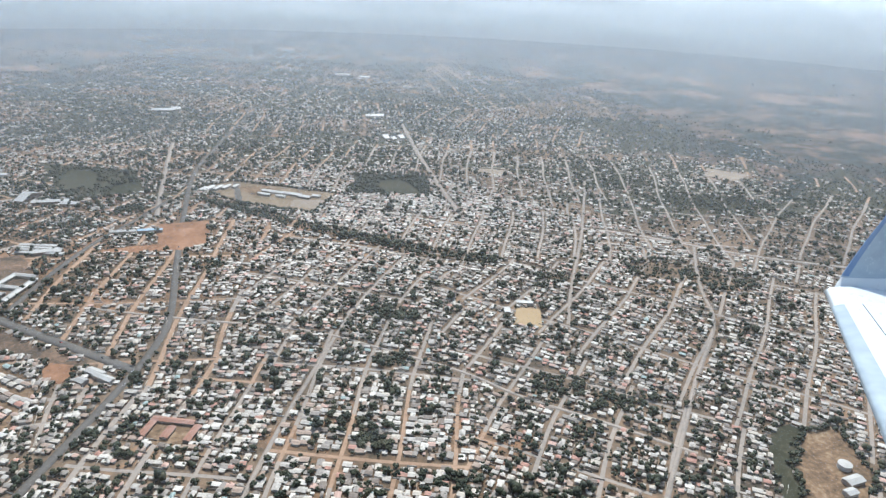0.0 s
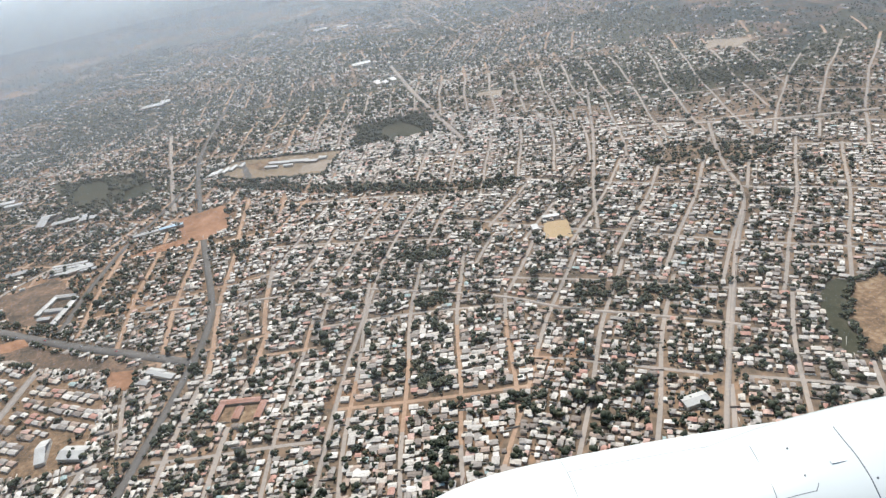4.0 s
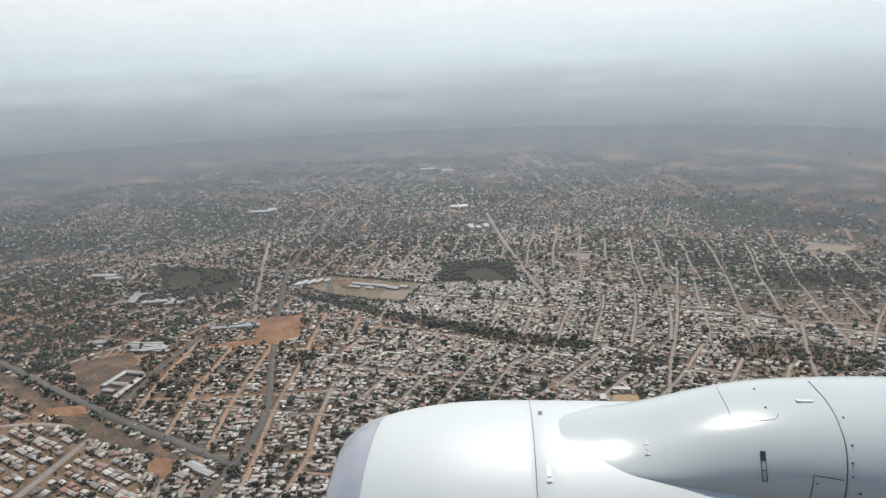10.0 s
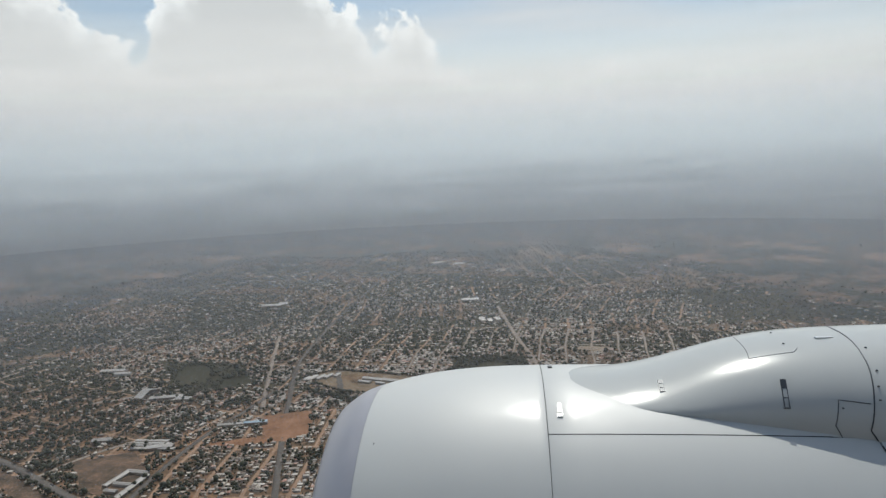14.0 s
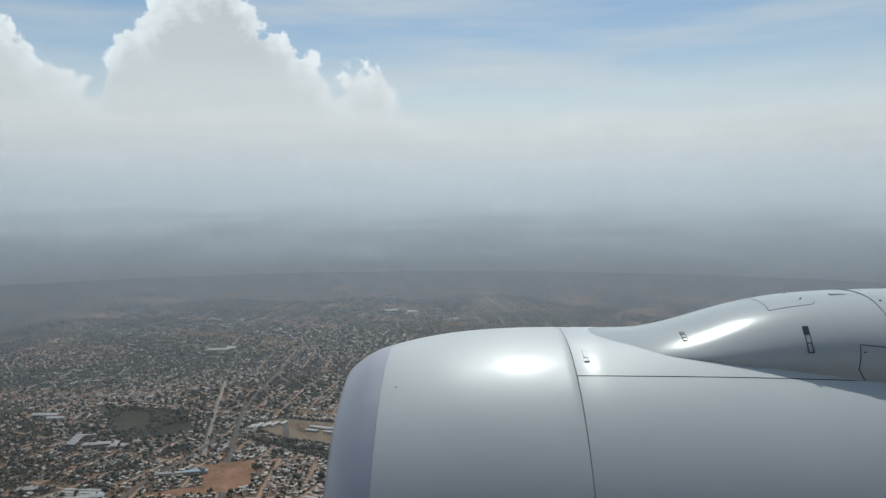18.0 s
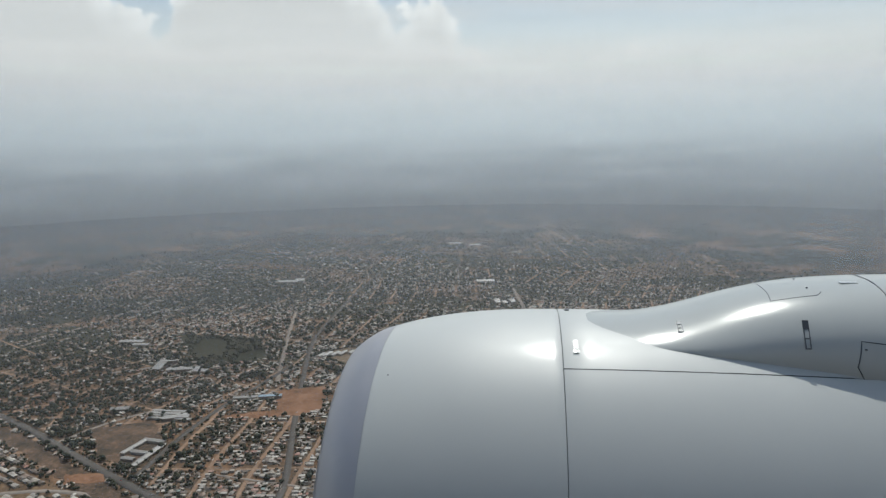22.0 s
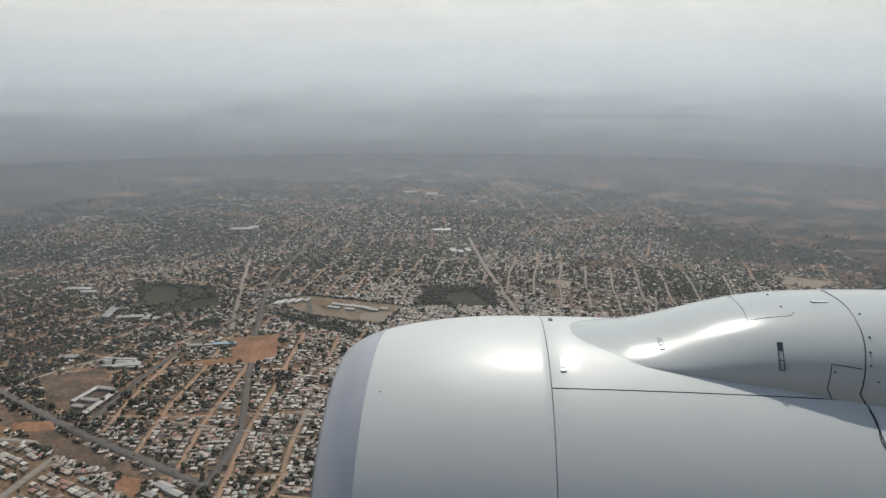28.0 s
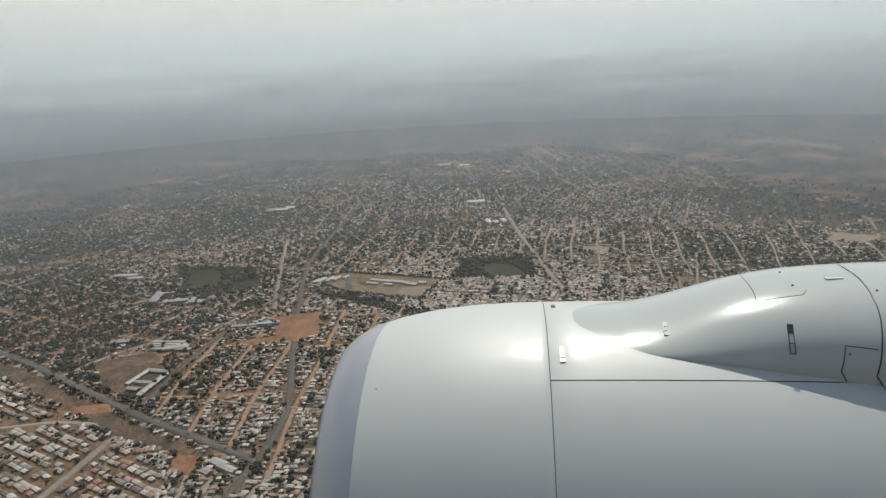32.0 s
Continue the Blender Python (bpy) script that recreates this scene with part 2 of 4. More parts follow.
M_WHITE_ROOF = painted("white_sheet_roof", (0.38, 0.36, 0.325), 0.5, scale=0.05, vary=0.07)
M_RED_ROOF = painted("red_tile_roof", (0.25, 0.13, 0.09), 0.8, scale=0.1, vary=0.05)
M_COWL = painted("pale_grey_aircraft_paint", (0.55, 0.562, 0.535), 0.5, 0.03, 0.2, 0.012, 0.9, coat_rough=0.2)
M_FAIRING = painted("glossy_fairing_paint", (0.505, 0.52, 0.497), 0.2, 0.05, 0.0, 0.006, 0.8)
M_FAIRING.node_tree.nodes["Principled BSDF"].inputs["Specular IOR Level"].default_value = 0.13
M_LIP = painted("bare_metal_lip", (0.435, 0.43, 0.445), 0.42, 0.5, 0.0, 0.03, 4.0)
M_DARK = painted("dark_gap", (0.018, 0.018, 0.02), 0.7)
M_FAN = painted("titanium_blades", (0.12, 0.12, 0.13), 0.4, 0.8)
M_WING = painted("white_wing_paint", (0.62, 0.65, 0.66), 0.3, 0.0, 0.5, 0.02)
# hull kept dark grey to limit the light it bounces onto the engine
M_HULL = painted("grey_fuselage_paint", (0.25, 0.27, 0.29), 0.35, 0.0, 0.3, 0.01)
M_SLAT = painted("bare_metal_slat", (0.28, 0.32, 0.35), 0.4, 0.2)
M_TIP = painted("pale_winglet_paint", (0.33, 0.39, 0.44), 0.25, 0.0, 0.5, 0.03)
M_BLUE = painted("blue_winglet_paint", (0.16, 0.23, 0.36), 0.2, 0.0, 0.5, 0.02)
M_MARK = painted("white_mark", (0.56, 0.57, 0.57), 0.35)
M_STEEL = painted("steel_catch", (0.10, 0.105, 0.11), 0.4, 0.7)


def haze_mat(name, stops, alphas, lo, hi, radius, gain, streak=0.0, glow=False):
    """Haze painted on a shell: tint and density graded by height, lit by sun and sky; only the far backdrop glows."""
    m, n, l, b = nodes_of(name)
    n.remove(b)
    g, sep = n.new("ShaderNodeNewGeometry"), n.new("ShaderNodeSeparateXYZ")
    l.new(g.outputs["Position"], sep.inputs["Vector"])
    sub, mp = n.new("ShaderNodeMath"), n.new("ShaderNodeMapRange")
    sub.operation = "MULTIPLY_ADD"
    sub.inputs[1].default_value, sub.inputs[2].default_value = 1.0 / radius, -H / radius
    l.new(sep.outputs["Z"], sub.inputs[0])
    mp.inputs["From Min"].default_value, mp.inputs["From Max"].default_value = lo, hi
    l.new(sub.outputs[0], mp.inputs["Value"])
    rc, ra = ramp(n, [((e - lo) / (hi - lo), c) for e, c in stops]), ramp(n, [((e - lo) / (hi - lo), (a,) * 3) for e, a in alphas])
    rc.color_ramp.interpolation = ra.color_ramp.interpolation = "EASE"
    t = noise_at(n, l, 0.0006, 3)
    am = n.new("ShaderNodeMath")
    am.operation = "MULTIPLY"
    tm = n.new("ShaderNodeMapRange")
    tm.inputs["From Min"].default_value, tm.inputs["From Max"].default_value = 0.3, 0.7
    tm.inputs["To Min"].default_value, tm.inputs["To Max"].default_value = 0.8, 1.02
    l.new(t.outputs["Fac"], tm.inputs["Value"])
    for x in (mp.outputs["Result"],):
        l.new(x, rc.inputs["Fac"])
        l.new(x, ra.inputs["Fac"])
    l.new(ra.outputs["Color"], am.inputs[0])
    am.inputs[1].default_value = 1.0
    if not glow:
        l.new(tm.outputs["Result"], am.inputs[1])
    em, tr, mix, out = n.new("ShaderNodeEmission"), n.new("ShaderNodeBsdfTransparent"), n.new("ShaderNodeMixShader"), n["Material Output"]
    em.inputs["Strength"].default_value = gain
    if streak:                  # far banks of land and haze painted into the glow as long streaks
        mpg = n.new("ShaderNodeMapping")
        mpg.inputs["Scale"].default_value = (1.0, 1.0, 14.0)
        l.new(g.outputs["Position"], mpg.inputs["Vector"])
        t2 = noise_at(n, l, 0.0011, 6, 0.6, mpg.outputs["Vector"])
        sr = n.new("ShaderNodeMapRange")
        sr.inputs["From Min"].default_value, sr.inputs["From Max"].default_value = 0.3, 0.7
        sr.inputs["To Min"].default_value, sr.inputs["To Max"].default_value = 1 - streak, 1 + streak
        l.new(t2.outputs["Fac"], sr.inputs["Value"])
        fade = n.new("ShaderNodeMapRange")       # only below the skyline
        fade.inputs["From Min"].default_value, fade.inputs["From Max"].default_value = -0.035, 0.01
        fade.inputs["To Min"].default_value, fade.inputs["To Max"].default_value = 1.0, 0.15
        l.new(sub.outputs[0], fade.inputs["Value"])
        one = n.new("ShaderNodeMath")
        one.operation = "MULTIPLY_ADD"
        less = n.new("ShaderNodeMath")
        less.operation = "SUBTRACT"
        less.inputs[1].default_value = 1.0
        l.new(sr.outputs["Result"], less.inputs[0])
        l.new(less.outputs[0], one.inputs[0])
        l.new(fade.outputs["Result"], one.inputs[1])
        one.inputs[2].default_value = gain
        l.new(one.outputs[0], em.inputs["Strength"])
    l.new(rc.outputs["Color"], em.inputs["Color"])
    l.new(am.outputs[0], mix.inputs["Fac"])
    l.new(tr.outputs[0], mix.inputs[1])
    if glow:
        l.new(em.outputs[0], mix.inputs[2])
    else:
        fwd, back, both = n.new("ShaderNodeBsdfTranslucent"), n.new("ShaderNodeBsdfDiffuse"), n.new("ShaderNodeMixShader")
        l.new(rc.outputs["Color"], fwd.inputs["Color"])
        l.new(rc.outputs["Color"], back.inputs["Color"])
        both.inputs["Fac"].default_value = 0.3
        l.new(fwd.outputs[0], both.inputs[1])
        l.new(back.outputs[0], both.inputs[2])
        l.new(both.outputs[0], mix.inputs[2])
        n.remove(em)
    l.new(mix.outputs[0], out.inputs["Surface"])
    return m


# ---- mesh helpers ----
def fast_mesh(name, verts, faces, mat=None, smooth=False):
    """A mesh out of arrays; all faces have the same number of corners."""
    v, f = np.asarray(verts, dtype=np.float32), np.asarray(faces, dtype=np.int32)
    me = bpy.data.meshes.new(name)
    me.vertices.add(len(v))
    me.vertices.foreach_set("co", v.ravel())
    me.loops.add(f.size)
    me.loops.foreach_set("vertex_index", f.ravel())
    me.polygons.add(len(f))
    me.polygons.foreach_set("loop_start", np.arange(0, f.size, f.shape[1], dtype=np.int32))
    if smooth:
        me.polygons.foreach_set("use_smooth", np.ones(len(f), dtype=bool))
    me.update(calc_edges=True)
    if mat:
        me.materials.append(mat)
    return me


def part(name, me, parent, label=""):
    ob = new(name, me)
    ob.parent = parent
    if label:
        ob["label"] = label
    return ob


def thing(name, place, label, category, group="", turn=0.0):
    ob = new(name)
    ob.matrix_world = pose(*place, 0, 0, turn)
    return tagged(ob, label, category, group)


def grid_mesh(name, rows, mat, closed=False, thick=0.0):
    """A smooth skin over rows of points (all rows of one length)."""
    a = np.array(rows, dtype=float)
    m, n = a.shape[:2]
    i, j = np.meshgrid(np.arange(m - 1), np.arange(n if closed else n - 1), indexing="ij")
    k = (j + 1) % n
    f = np.stack([i * n + j, i * n + k, (i + 1) * n + k, (i + 1) * n + j], -1).reshape(-1, 4)
    return fast_mesh(name, a.reshape(-1, 3), f, mat, True)


def box_bm(bm, x0, x1, y0, y1, z0, z1):
    vs = [bm.verts.new((x, y, z)) for z in (z0, z1) for x, y in ((x0, y0), (x1, y0), (x1, y1), (x0, y1))]
    for f in ((3, 2, 1, 0), (4, 5, 6, 7), (0, 1, 5, 4), (1, 2, 6, 5), (2, 3, 7, 6), (3, 0, 4, 7)):
        bm.faces.new([vs[i] for i in f])


def bm_mesh(name, bm, mat):
    me = bpy.data.meshes.new(name)
    bmesh.ops.recalc_face_normals(bm, faces=bm.faces[:])
    bm.to_mesh(me)
    bm.free()
    me.materials.append(mat)
    return me


# ---- haze and far backdrop ----
def shell(name, radius, top, mat, label):
    n = 96
    ang = np.linspace(0, 2 * np.pi, n, endpoint=False)
    rows = [[(radius * math.sin(a), radius * math.cos(a), z) for a in ang] for z in np.linspace(0.0, top, 12)]
    ob = new(name, grid_mesh(name, rows, mat, True))
    return tagged(ob, label, "haze", kind="structure")


# aerial haze painted as shell colour: bluer, then paler towards and above the skyline
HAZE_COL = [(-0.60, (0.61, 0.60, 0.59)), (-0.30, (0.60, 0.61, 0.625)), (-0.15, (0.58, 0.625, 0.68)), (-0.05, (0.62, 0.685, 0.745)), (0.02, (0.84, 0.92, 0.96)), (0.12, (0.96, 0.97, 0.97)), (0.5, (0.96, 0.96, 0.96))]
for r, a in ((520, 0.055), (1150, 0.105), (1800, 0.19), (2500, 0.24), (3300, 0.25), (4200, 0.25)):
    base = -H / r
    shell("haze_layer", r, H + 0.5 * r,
          haze_mat("painted_thin_haze", HAZE_COL, [(base, 0.22 * a if r > 3000 else 0.0), (base * 0.8, 0.6 * a), (base * 0.55, a), (0.03, a), (0.12, a * 0.3), (0.22, 0.0)], min(base, -0.6) - 0.01, 0.52, r, 1.0),
          "translucent shell painted as thin grey-blue haze over the town")
# horizon haze and its brightness painted into the emission, dark at the foot
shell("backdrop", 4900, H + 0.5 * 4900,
      haze_mat("glowing_far_haze", [(-0.105, (0.060, 0.058, 0.056)), (-0.092, (0.094, 0.095, 0.096)), (-0.068, (0.245, 0.252, 0.26)), (-0.048, (0.39, 0.408, 0.423)), (-0.025, (0.55, 0.585, 0.61)), (0.0, (0.68, 0.73, 0.765)), (0.06, (0.94, 0.94, 0.93)), (0.14, (1.10, 1.09, 1.07)),
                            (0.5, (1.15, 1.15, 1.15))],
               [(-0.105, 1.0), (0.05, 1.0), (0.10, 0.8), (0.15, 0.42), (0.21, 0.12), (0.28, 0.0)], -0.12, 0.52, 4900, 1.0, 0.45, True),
      "glowing backdrop painted as grey haze along the horizon, fading into bright sky")

# ---- the plan of the town ----
ROADS = [  # half width, surface, points
    (5.5, M_ASPHALT, [(-520, 2903), (-534, 2483), (-547, 2089), (-535, 1711), (-530, 1595), (-474, 1356), (-399, 1069), (-346, 885), (-342, 790), (-356, 673), (-375, 550), (-387, 454), (-400, 330)]),
    (2.8, M_STREET, [(-467, 912), (-348, 891), (-219, 876), (-123, 860), (-30, 815), (76, 766), (141, 711), (220, 673), (330, 610)]),
    (2.8, M_STREET, [(-111, 868), (-118, 780), (-142, 665), (-165, 500), (-180, 380)]),
    (3.0, M_STREET, [(430, 1640), (387, 1455), (332, 1232), (273, 1040), (240, 900)]),
    (3.0, M_STREET, [(555, 1226), (494, 1036), (481, 921), (384, 761), (333, 658), (250, 500), (200, 390)]),
    (5.5, M_STREET, [(300, 1312), (425, 1292), (523, 1246), (658, 1182), (840, 1140)]),
    (7.5, M_ASPHALT, [(-1400, 1320), (-1150, 1190), (-962, 1088), (-866, 1040), (-679, 926), (-543, 849), (-411, 784), (-346, 750)]),
    (6.0, M_STREET, [(-543, 849), (-577, 811), (-584, 731), (-591, 671), (-600, 540)]),
    (5.0, M_STREET, [(-880, 815), (-773, 826), (-687, 849), (-589, 834)]),
    (5.0, M_ASPHALT, [(-584, 899), (-586, 1025), (-572, 1171), (-546, 1257), (-520, 1400)]),
    (4.0, M_STREET, [(-790, 985), (-747, 1084), (-682, 1146)]),
    (5.0, M_STREET, [(-666, 1869), (-600, 1610), (-512, 1300)]),
    (6.0, M_STREET, [(-45, 2200), (-31, 2110), (10, 1831), (60, 1560), (97, 1384)]),
    (5.0, M_STREET, [(-1250, 1500), (-1167, 1795), (-1150, 2100)]),
    (6.0, M_STREET, [(-900, 1330), (-700, 1440), (-520, 1580), (-350, 1720)]),
]
PATCHES = [  # surface, outline, name, label
    (M_SAND, [(168, 950), (205, 947), (199, 889), (157, 896)], "sports_pitch", "bare yellow sand sports pitch among the houses"),
    (M_YARD, [(-487, 1484), (-419, 1545), (-170, 1478), (-212, 1345), (-371, 1396)], "walled_yard", "pale walled yard with bare ground and low white sheds"),
    (M_ORANGE, [(-549, 1129), (-461, 1160), (-492, 1258), (-405, 1282), (-374, 1170), (-408, 1138), (-539, 1112)], "cleared_plot", "freshly graded red earth plot"),
    (M_PALE, [(171, 1725), (245, 1706), (233, 1660), (160, 1687)], "bare_patch", "pale bare sand patch"),
    (M_PALE, [(806, 1798), (901, 1742), (836, 1681), (770, 1730)], "bare_patch", "pale bare sand patch"),
    (M_ORANGE, [(-463, 768), (-428, 760), (-414, 738), (-428, 718), (-457, 735)], "bare_patch", "bright orange bare earth beside the highway"),
    (M_ORANGE, [(-700, 890), (-650, 905), (-622, 878), (-676, 865)], "bare_patch", "orange bare earth beside the highway"),
    (M_PALE, [(-400, 760), (-372, 744), (-366, 716), (-392, 728)], "bare_patch", "pale depot yard beside the highway"),
    (M_WASTE, [(-762, 1050), (-669, 1095), (-600, 1010), (-600, 925), (-671, 945)], "bare_field", "dark brown bare field round the institution"),
    (M_GRASS, [(-150, 1630), (30, 1640), (40, 1492), (-140, 1480)], "dark_field", "dark green open field among houses"),
    (M_GRASS, [(-908, 1631), (-664, 1592), (-590, 1445), (-730, 1390)], "dark_field", "dark green open field among houses"),
    (M_BROWN, [(-297, 660), (-233, 652), (-233, 608), (-296, 618)], "school_yard", "reddish earth school yard"),
    (M_BROWN, [(474, 655), (524, 657), (511, 570), (481, 528), (412, 527), (430, 590)], "bare_patch", "brown sandy depot plot with a round tank and sheds"),
    (M_WASTE, [(-1010, 1084), (-870, 1022), (-682, 908), (-548, 831), (-420, 766), (-432, 748), (-556, 803), (-690, 877), (-880, 992), (-1020, 1062)], "bare_field", "reddish bare land along the highway"),
    (M_GRASS, [(470, 668), (432, 655), (408, 588), (392, 524), (412, 527), (430, 590), (474, 655)], "dark_verge", "dark olive scrub along the depot plot"),
    (M_BROWN, [(-960, 985), (-880, 975), (-700, 868), (-572, 796), (-480, 742), (-446, 700), (-440, 590), (-640, 590), (-800, 760), (-960, 900)], "terrace_ground", "dusty beige ground round the terraces"),
]


def rough_edge(pts, step=11.0, jitter=2.6):
    out = []
    for (x0, y0), (x1, y1) in zip(pts, pts[1:] + pts[:1]):
        m_ = max(1, int(math.hypot(x1 - x0, y1 - y0) / step))
        for q in range(m_):
            f_ = q / m_
            out.append((x0 + (x1 - x0) * f_ + rng.normal(0, jitter), y0 + (y1 - y0) * f_ + rng.normal(0, jitter)))
    return out


PATCHES = [(m_, p_ if n_ == "sports_pitch" else rough_edge(p_), n_, l_) for m_, p_, n_, l_ in PATCHES]


def inside(x, y, poly):
    p = np.array(poly, dtype=float)
    ok = np.zeros(len(x), dtype=bool)
    for (x0, y0), (x1, y1) in zip(p, np.roll(p, -1, 0)):
        c = ((y0 > y) != (y1 > y)) & (x < (x1 - x0) * (y - y0) / (y1 - y0 + 1e-9) + x0)
        ok ^= c
    return ok


def road_gap(x, y):
    """Distance to the nearest road's edge."""
    d = np.full(len(x), 1e9)
    for w, _, pts in ROADS:
        for (x0, y0), (x1, y1) in zip(pts, pts[1:]):
            ex, ey = x1 - x0, y1 - y0
            t = np.clip(((x - x0) * ex + (y - y0) * ey) / (ex * ex + ey * ey), 0, 1)
            d = np.minimum(d, np.hypot(x - x0 - t * ex, y - y0 - t * ey) - w)
    return d


def strip(name, pts, half, mat, z, label, category="road"):
    p = np.array(pts, dtype=float)
    for _ in range(2):          # round the bends
        q = [p[0]]
        for a, b in zip(p, p[1:]):
            q += [a * 0.75 + b * 0.25, a * 0.25 + b * 0.75]
        p = np.array(q + [p[-1]])
    d = np.gradient(p, axis=0)
    d /= np.linalg.norm(d, axis=1, keepdims=True)
    nrm = np.stack([-d[:, 1], d[:, 0]], 1)
    rows = [np.c_[p + nrm * half * s, np.full(len(p), zz)] for s, zz in ((1, z - 0.2), (1, z), (0, z + 0.08), (-1, z), (-1, z - 0.2))]
    return tagged(new(name, grid_mesh(name, np.array(rows).transpose(1, 0, 2), mat)), label, category, kind="structure")


# ground: one sheet, ring by ring
rings = [0, 120, 300, 600, 1000, 1500, 2200, 3000, 4000, 5200, 8000, 14000]
ang = np.linspace(0, 2 * np.pi, 72, endpoint=False)
ground_rows = [[(r * math.sin(a), r * math.cos(a), 0.0) for a in ang] for r in rings]
ground = tagged(new("ground", grid_mesh("ground", ground_rows, M_SOIL, True)), "dry brown and orange earth under the town", "ground", kind="structure")


def town_edge(az):
    """How far the town reaches at a bearing."""
    return np.interp(az, [-1.2, -0.6, -0.25, -0.05, 0.12, 0.3, 0.5, 1.2], [2700, 3200, 3500, 3600, 3300, 2900, 2200, 1700]) + 150 * np.sin(az * 13.0) + 90 * np.sin(az * 31.0)


# farmland beyond the town
edge = np.linspace(-1.2, 1.2, 240)
near_edge = town_edge(edge) - 250 + 160 * np.sin(edge * 57.0) + 120 * np.sin(edge * 23.0)
farm_rows = [[((r0 + d) * math.sin(a), (r0 + d) * math.cos(a), 0.12) for a, r0 in zip(edge, near_edge)] for d in (0, 600, 1400, 3600, 9500)]
tagged(new("farmland", grid_mesh("farmland", farm_rows, M_FARM)), "brown and dark green fields beyond the town", "fields", kind="structure")

# redder soil to the west and round the middle blocks
for cx_, cy_, rx_, ry_ in ((-640, 1120, 430, 330), (-10, 600, 150, 95), (-900, 1900, 420, 300), (30, 2600, 260, 240), (-620, 2750, 300, 200), (-280, 2420, 200, 90), (-1100, 2500, 260, 160), (420, 2250, 260, 110), (180, 2150, 150, 70)):
    aa = np.linspace(0, 2 * np.pi, 60, endpoint=False)
    wob_ = 1 + 0.16 * np.sin(aa * 3 + 1) + 0.1 * np.sin(aa * 7) + 0.06 * np.sin(aa * 13)
    rr_ = [[(cx_ + k_ * rx_ * w_ * math.cos(a_), cy_ + k_ * ry_ * w_ * math.sin(a_), 0.03 + 0.03 * (1 - k_)) for a_, w_ in zip(aa, wob_)] for k_ in (0.0, 0.35, 0.7, 1.0)]
    tagged(new("bare_soil", grid_mesh("bare_soil", rr_, M_SOIL_RED, True)), "reddish bare soil between the plots", "soil", kind="structure")

# scrub and dense gardens as dark ground between the farther districts
for _ in range(100):
    gx_, gy_ = float(rng.uniform(-1900, 1300)), float(rng.uniform(1450, 3300))
    rx_, ry_ = float(rng.uniform(80, 300)), float(rng.uniform(50, 150))
    aa = np.linspace(0, 2 * np.pi, 48, endpoint=False)
    wob_ = 1 + 0.22 * np.sin(aa * 3 + gx_) + 0.14 * np.sin(aa * 5 + gy_) + 0.09 * np.sin(aa * 11)
    zz_ = float(rng.uniform(0.04, 0.075))
    rr_ = [[(gx_ + k_ * rx_ * w_ * math.cos(a_), gy_ + k_ * ry_ * w_ * math.sin(a_), zz_) for a_, w_ in zip(aa, wob_)] for k_ in (0.01, 0.5, 1.0)]
    tagged(new("scrub_ground", grid_mesh("scrub_ground", rr_, M_GRASS, True)), "dark scrub and dense gardens among far houses", "scrub", kind="structure")

for w, mat, pts in ROADS:
    strip("road", pts, w, mat, 0.24 if mat is M_ASPHALT else 0.17, "grey tarred main road" if mat is M_ASPHALT else "pale sandy unpaved street")
for rank, (mat, pts, nm, lb) in enumerate(PATCHES):
    bm = bmesh.new()
    top = [bm.verts.new((x, y, 0.125 if nm == "terrace_ground" else 0.42 - 0.012 * rank)) for x, y in pts]
    low = [bm.verts.new((x, y, -0.1)) for x, y in pts]
    bm.faces.new(top)
    for i in range(len(pts)):
        j = (i + 1) % len(pts)
        bm.faces.new((top[i], low[i], low[j], top[j]))
    tagged(new(nm, bm_mesh(nm, bm, mat)), lb, nm.replace("_", " "), kind="structure")

# districts: middle, bearing of the streets, plot width, row depth
DISTRICTS = [(-60, 650, 83, 10, 44), (-330, 640, 82, 10, 44), (-640, 560, 78, 11, 46), (240, 620, 66, 11, 48), (420, 860, 60, 11, 50), (-60, 1040, 72, 10, 42),
             (-420, 1000, 95, 11, 50), (170, 1180, 76, 11, 46), (-30, 1420, 80, 9, 34), (-720, 780, 12, 9, 34), (-800, 1250, 70, 11, 48), (-430, 1650, 84, 10, 46),
             (560, 1480, 80, 12, 52), (150, 1800, 86, 11, 46), (-900, 1750, 74, 11, 50), (-300, 2200, 96, 11, 46), (350, 2300, 70, 13, 56), (-1100, 2300, 62, 12, 52),
             (900, 1300, 55, 12, 52), (-1500, 1500, 60, 12, 52), (-700, 2800, 80, 13, 56), (200, 2800, 100, 14, 60), (-1600, 2500, 85, 14, 60), (1200, 2000, 70, 14, 60),
             (-1000, 900, 40, 11, 46)]
seeds = np.array([(d[0], d[1]) for d in DISTRICTS], dtype=float)


def district_of(x, y):
    wob = 70 * np.sin(x / 170.0 + 1.3) + 70 * np.sin(y / 140.0)
    dd = [(x + wob - sx) ** 2 + (y - wob - sy) ** 2 for sx, sy in seeds]
    return np.argmin(np.array(dd), 0)


def in_view(x, y):
    far = town_edge(np.arctan2(x, y)) + 40
    return (y > 300) & (np.abs(x) < 0.98 * y + 150) & (np.hypot(x, y) < far)




def bend(x, y):
    """Lets the rows wander, so that no street is quite straight."""
    return (x + 7 * np.sin(y / 150.0 + x / 400.0) + 2 * np.sin(y / 43.0 + x / 90.0), y + 7 * np.sin(x / 160.0 + y / 500.0) + 2 * np.sin(x / 47.0 - y / 80.0))


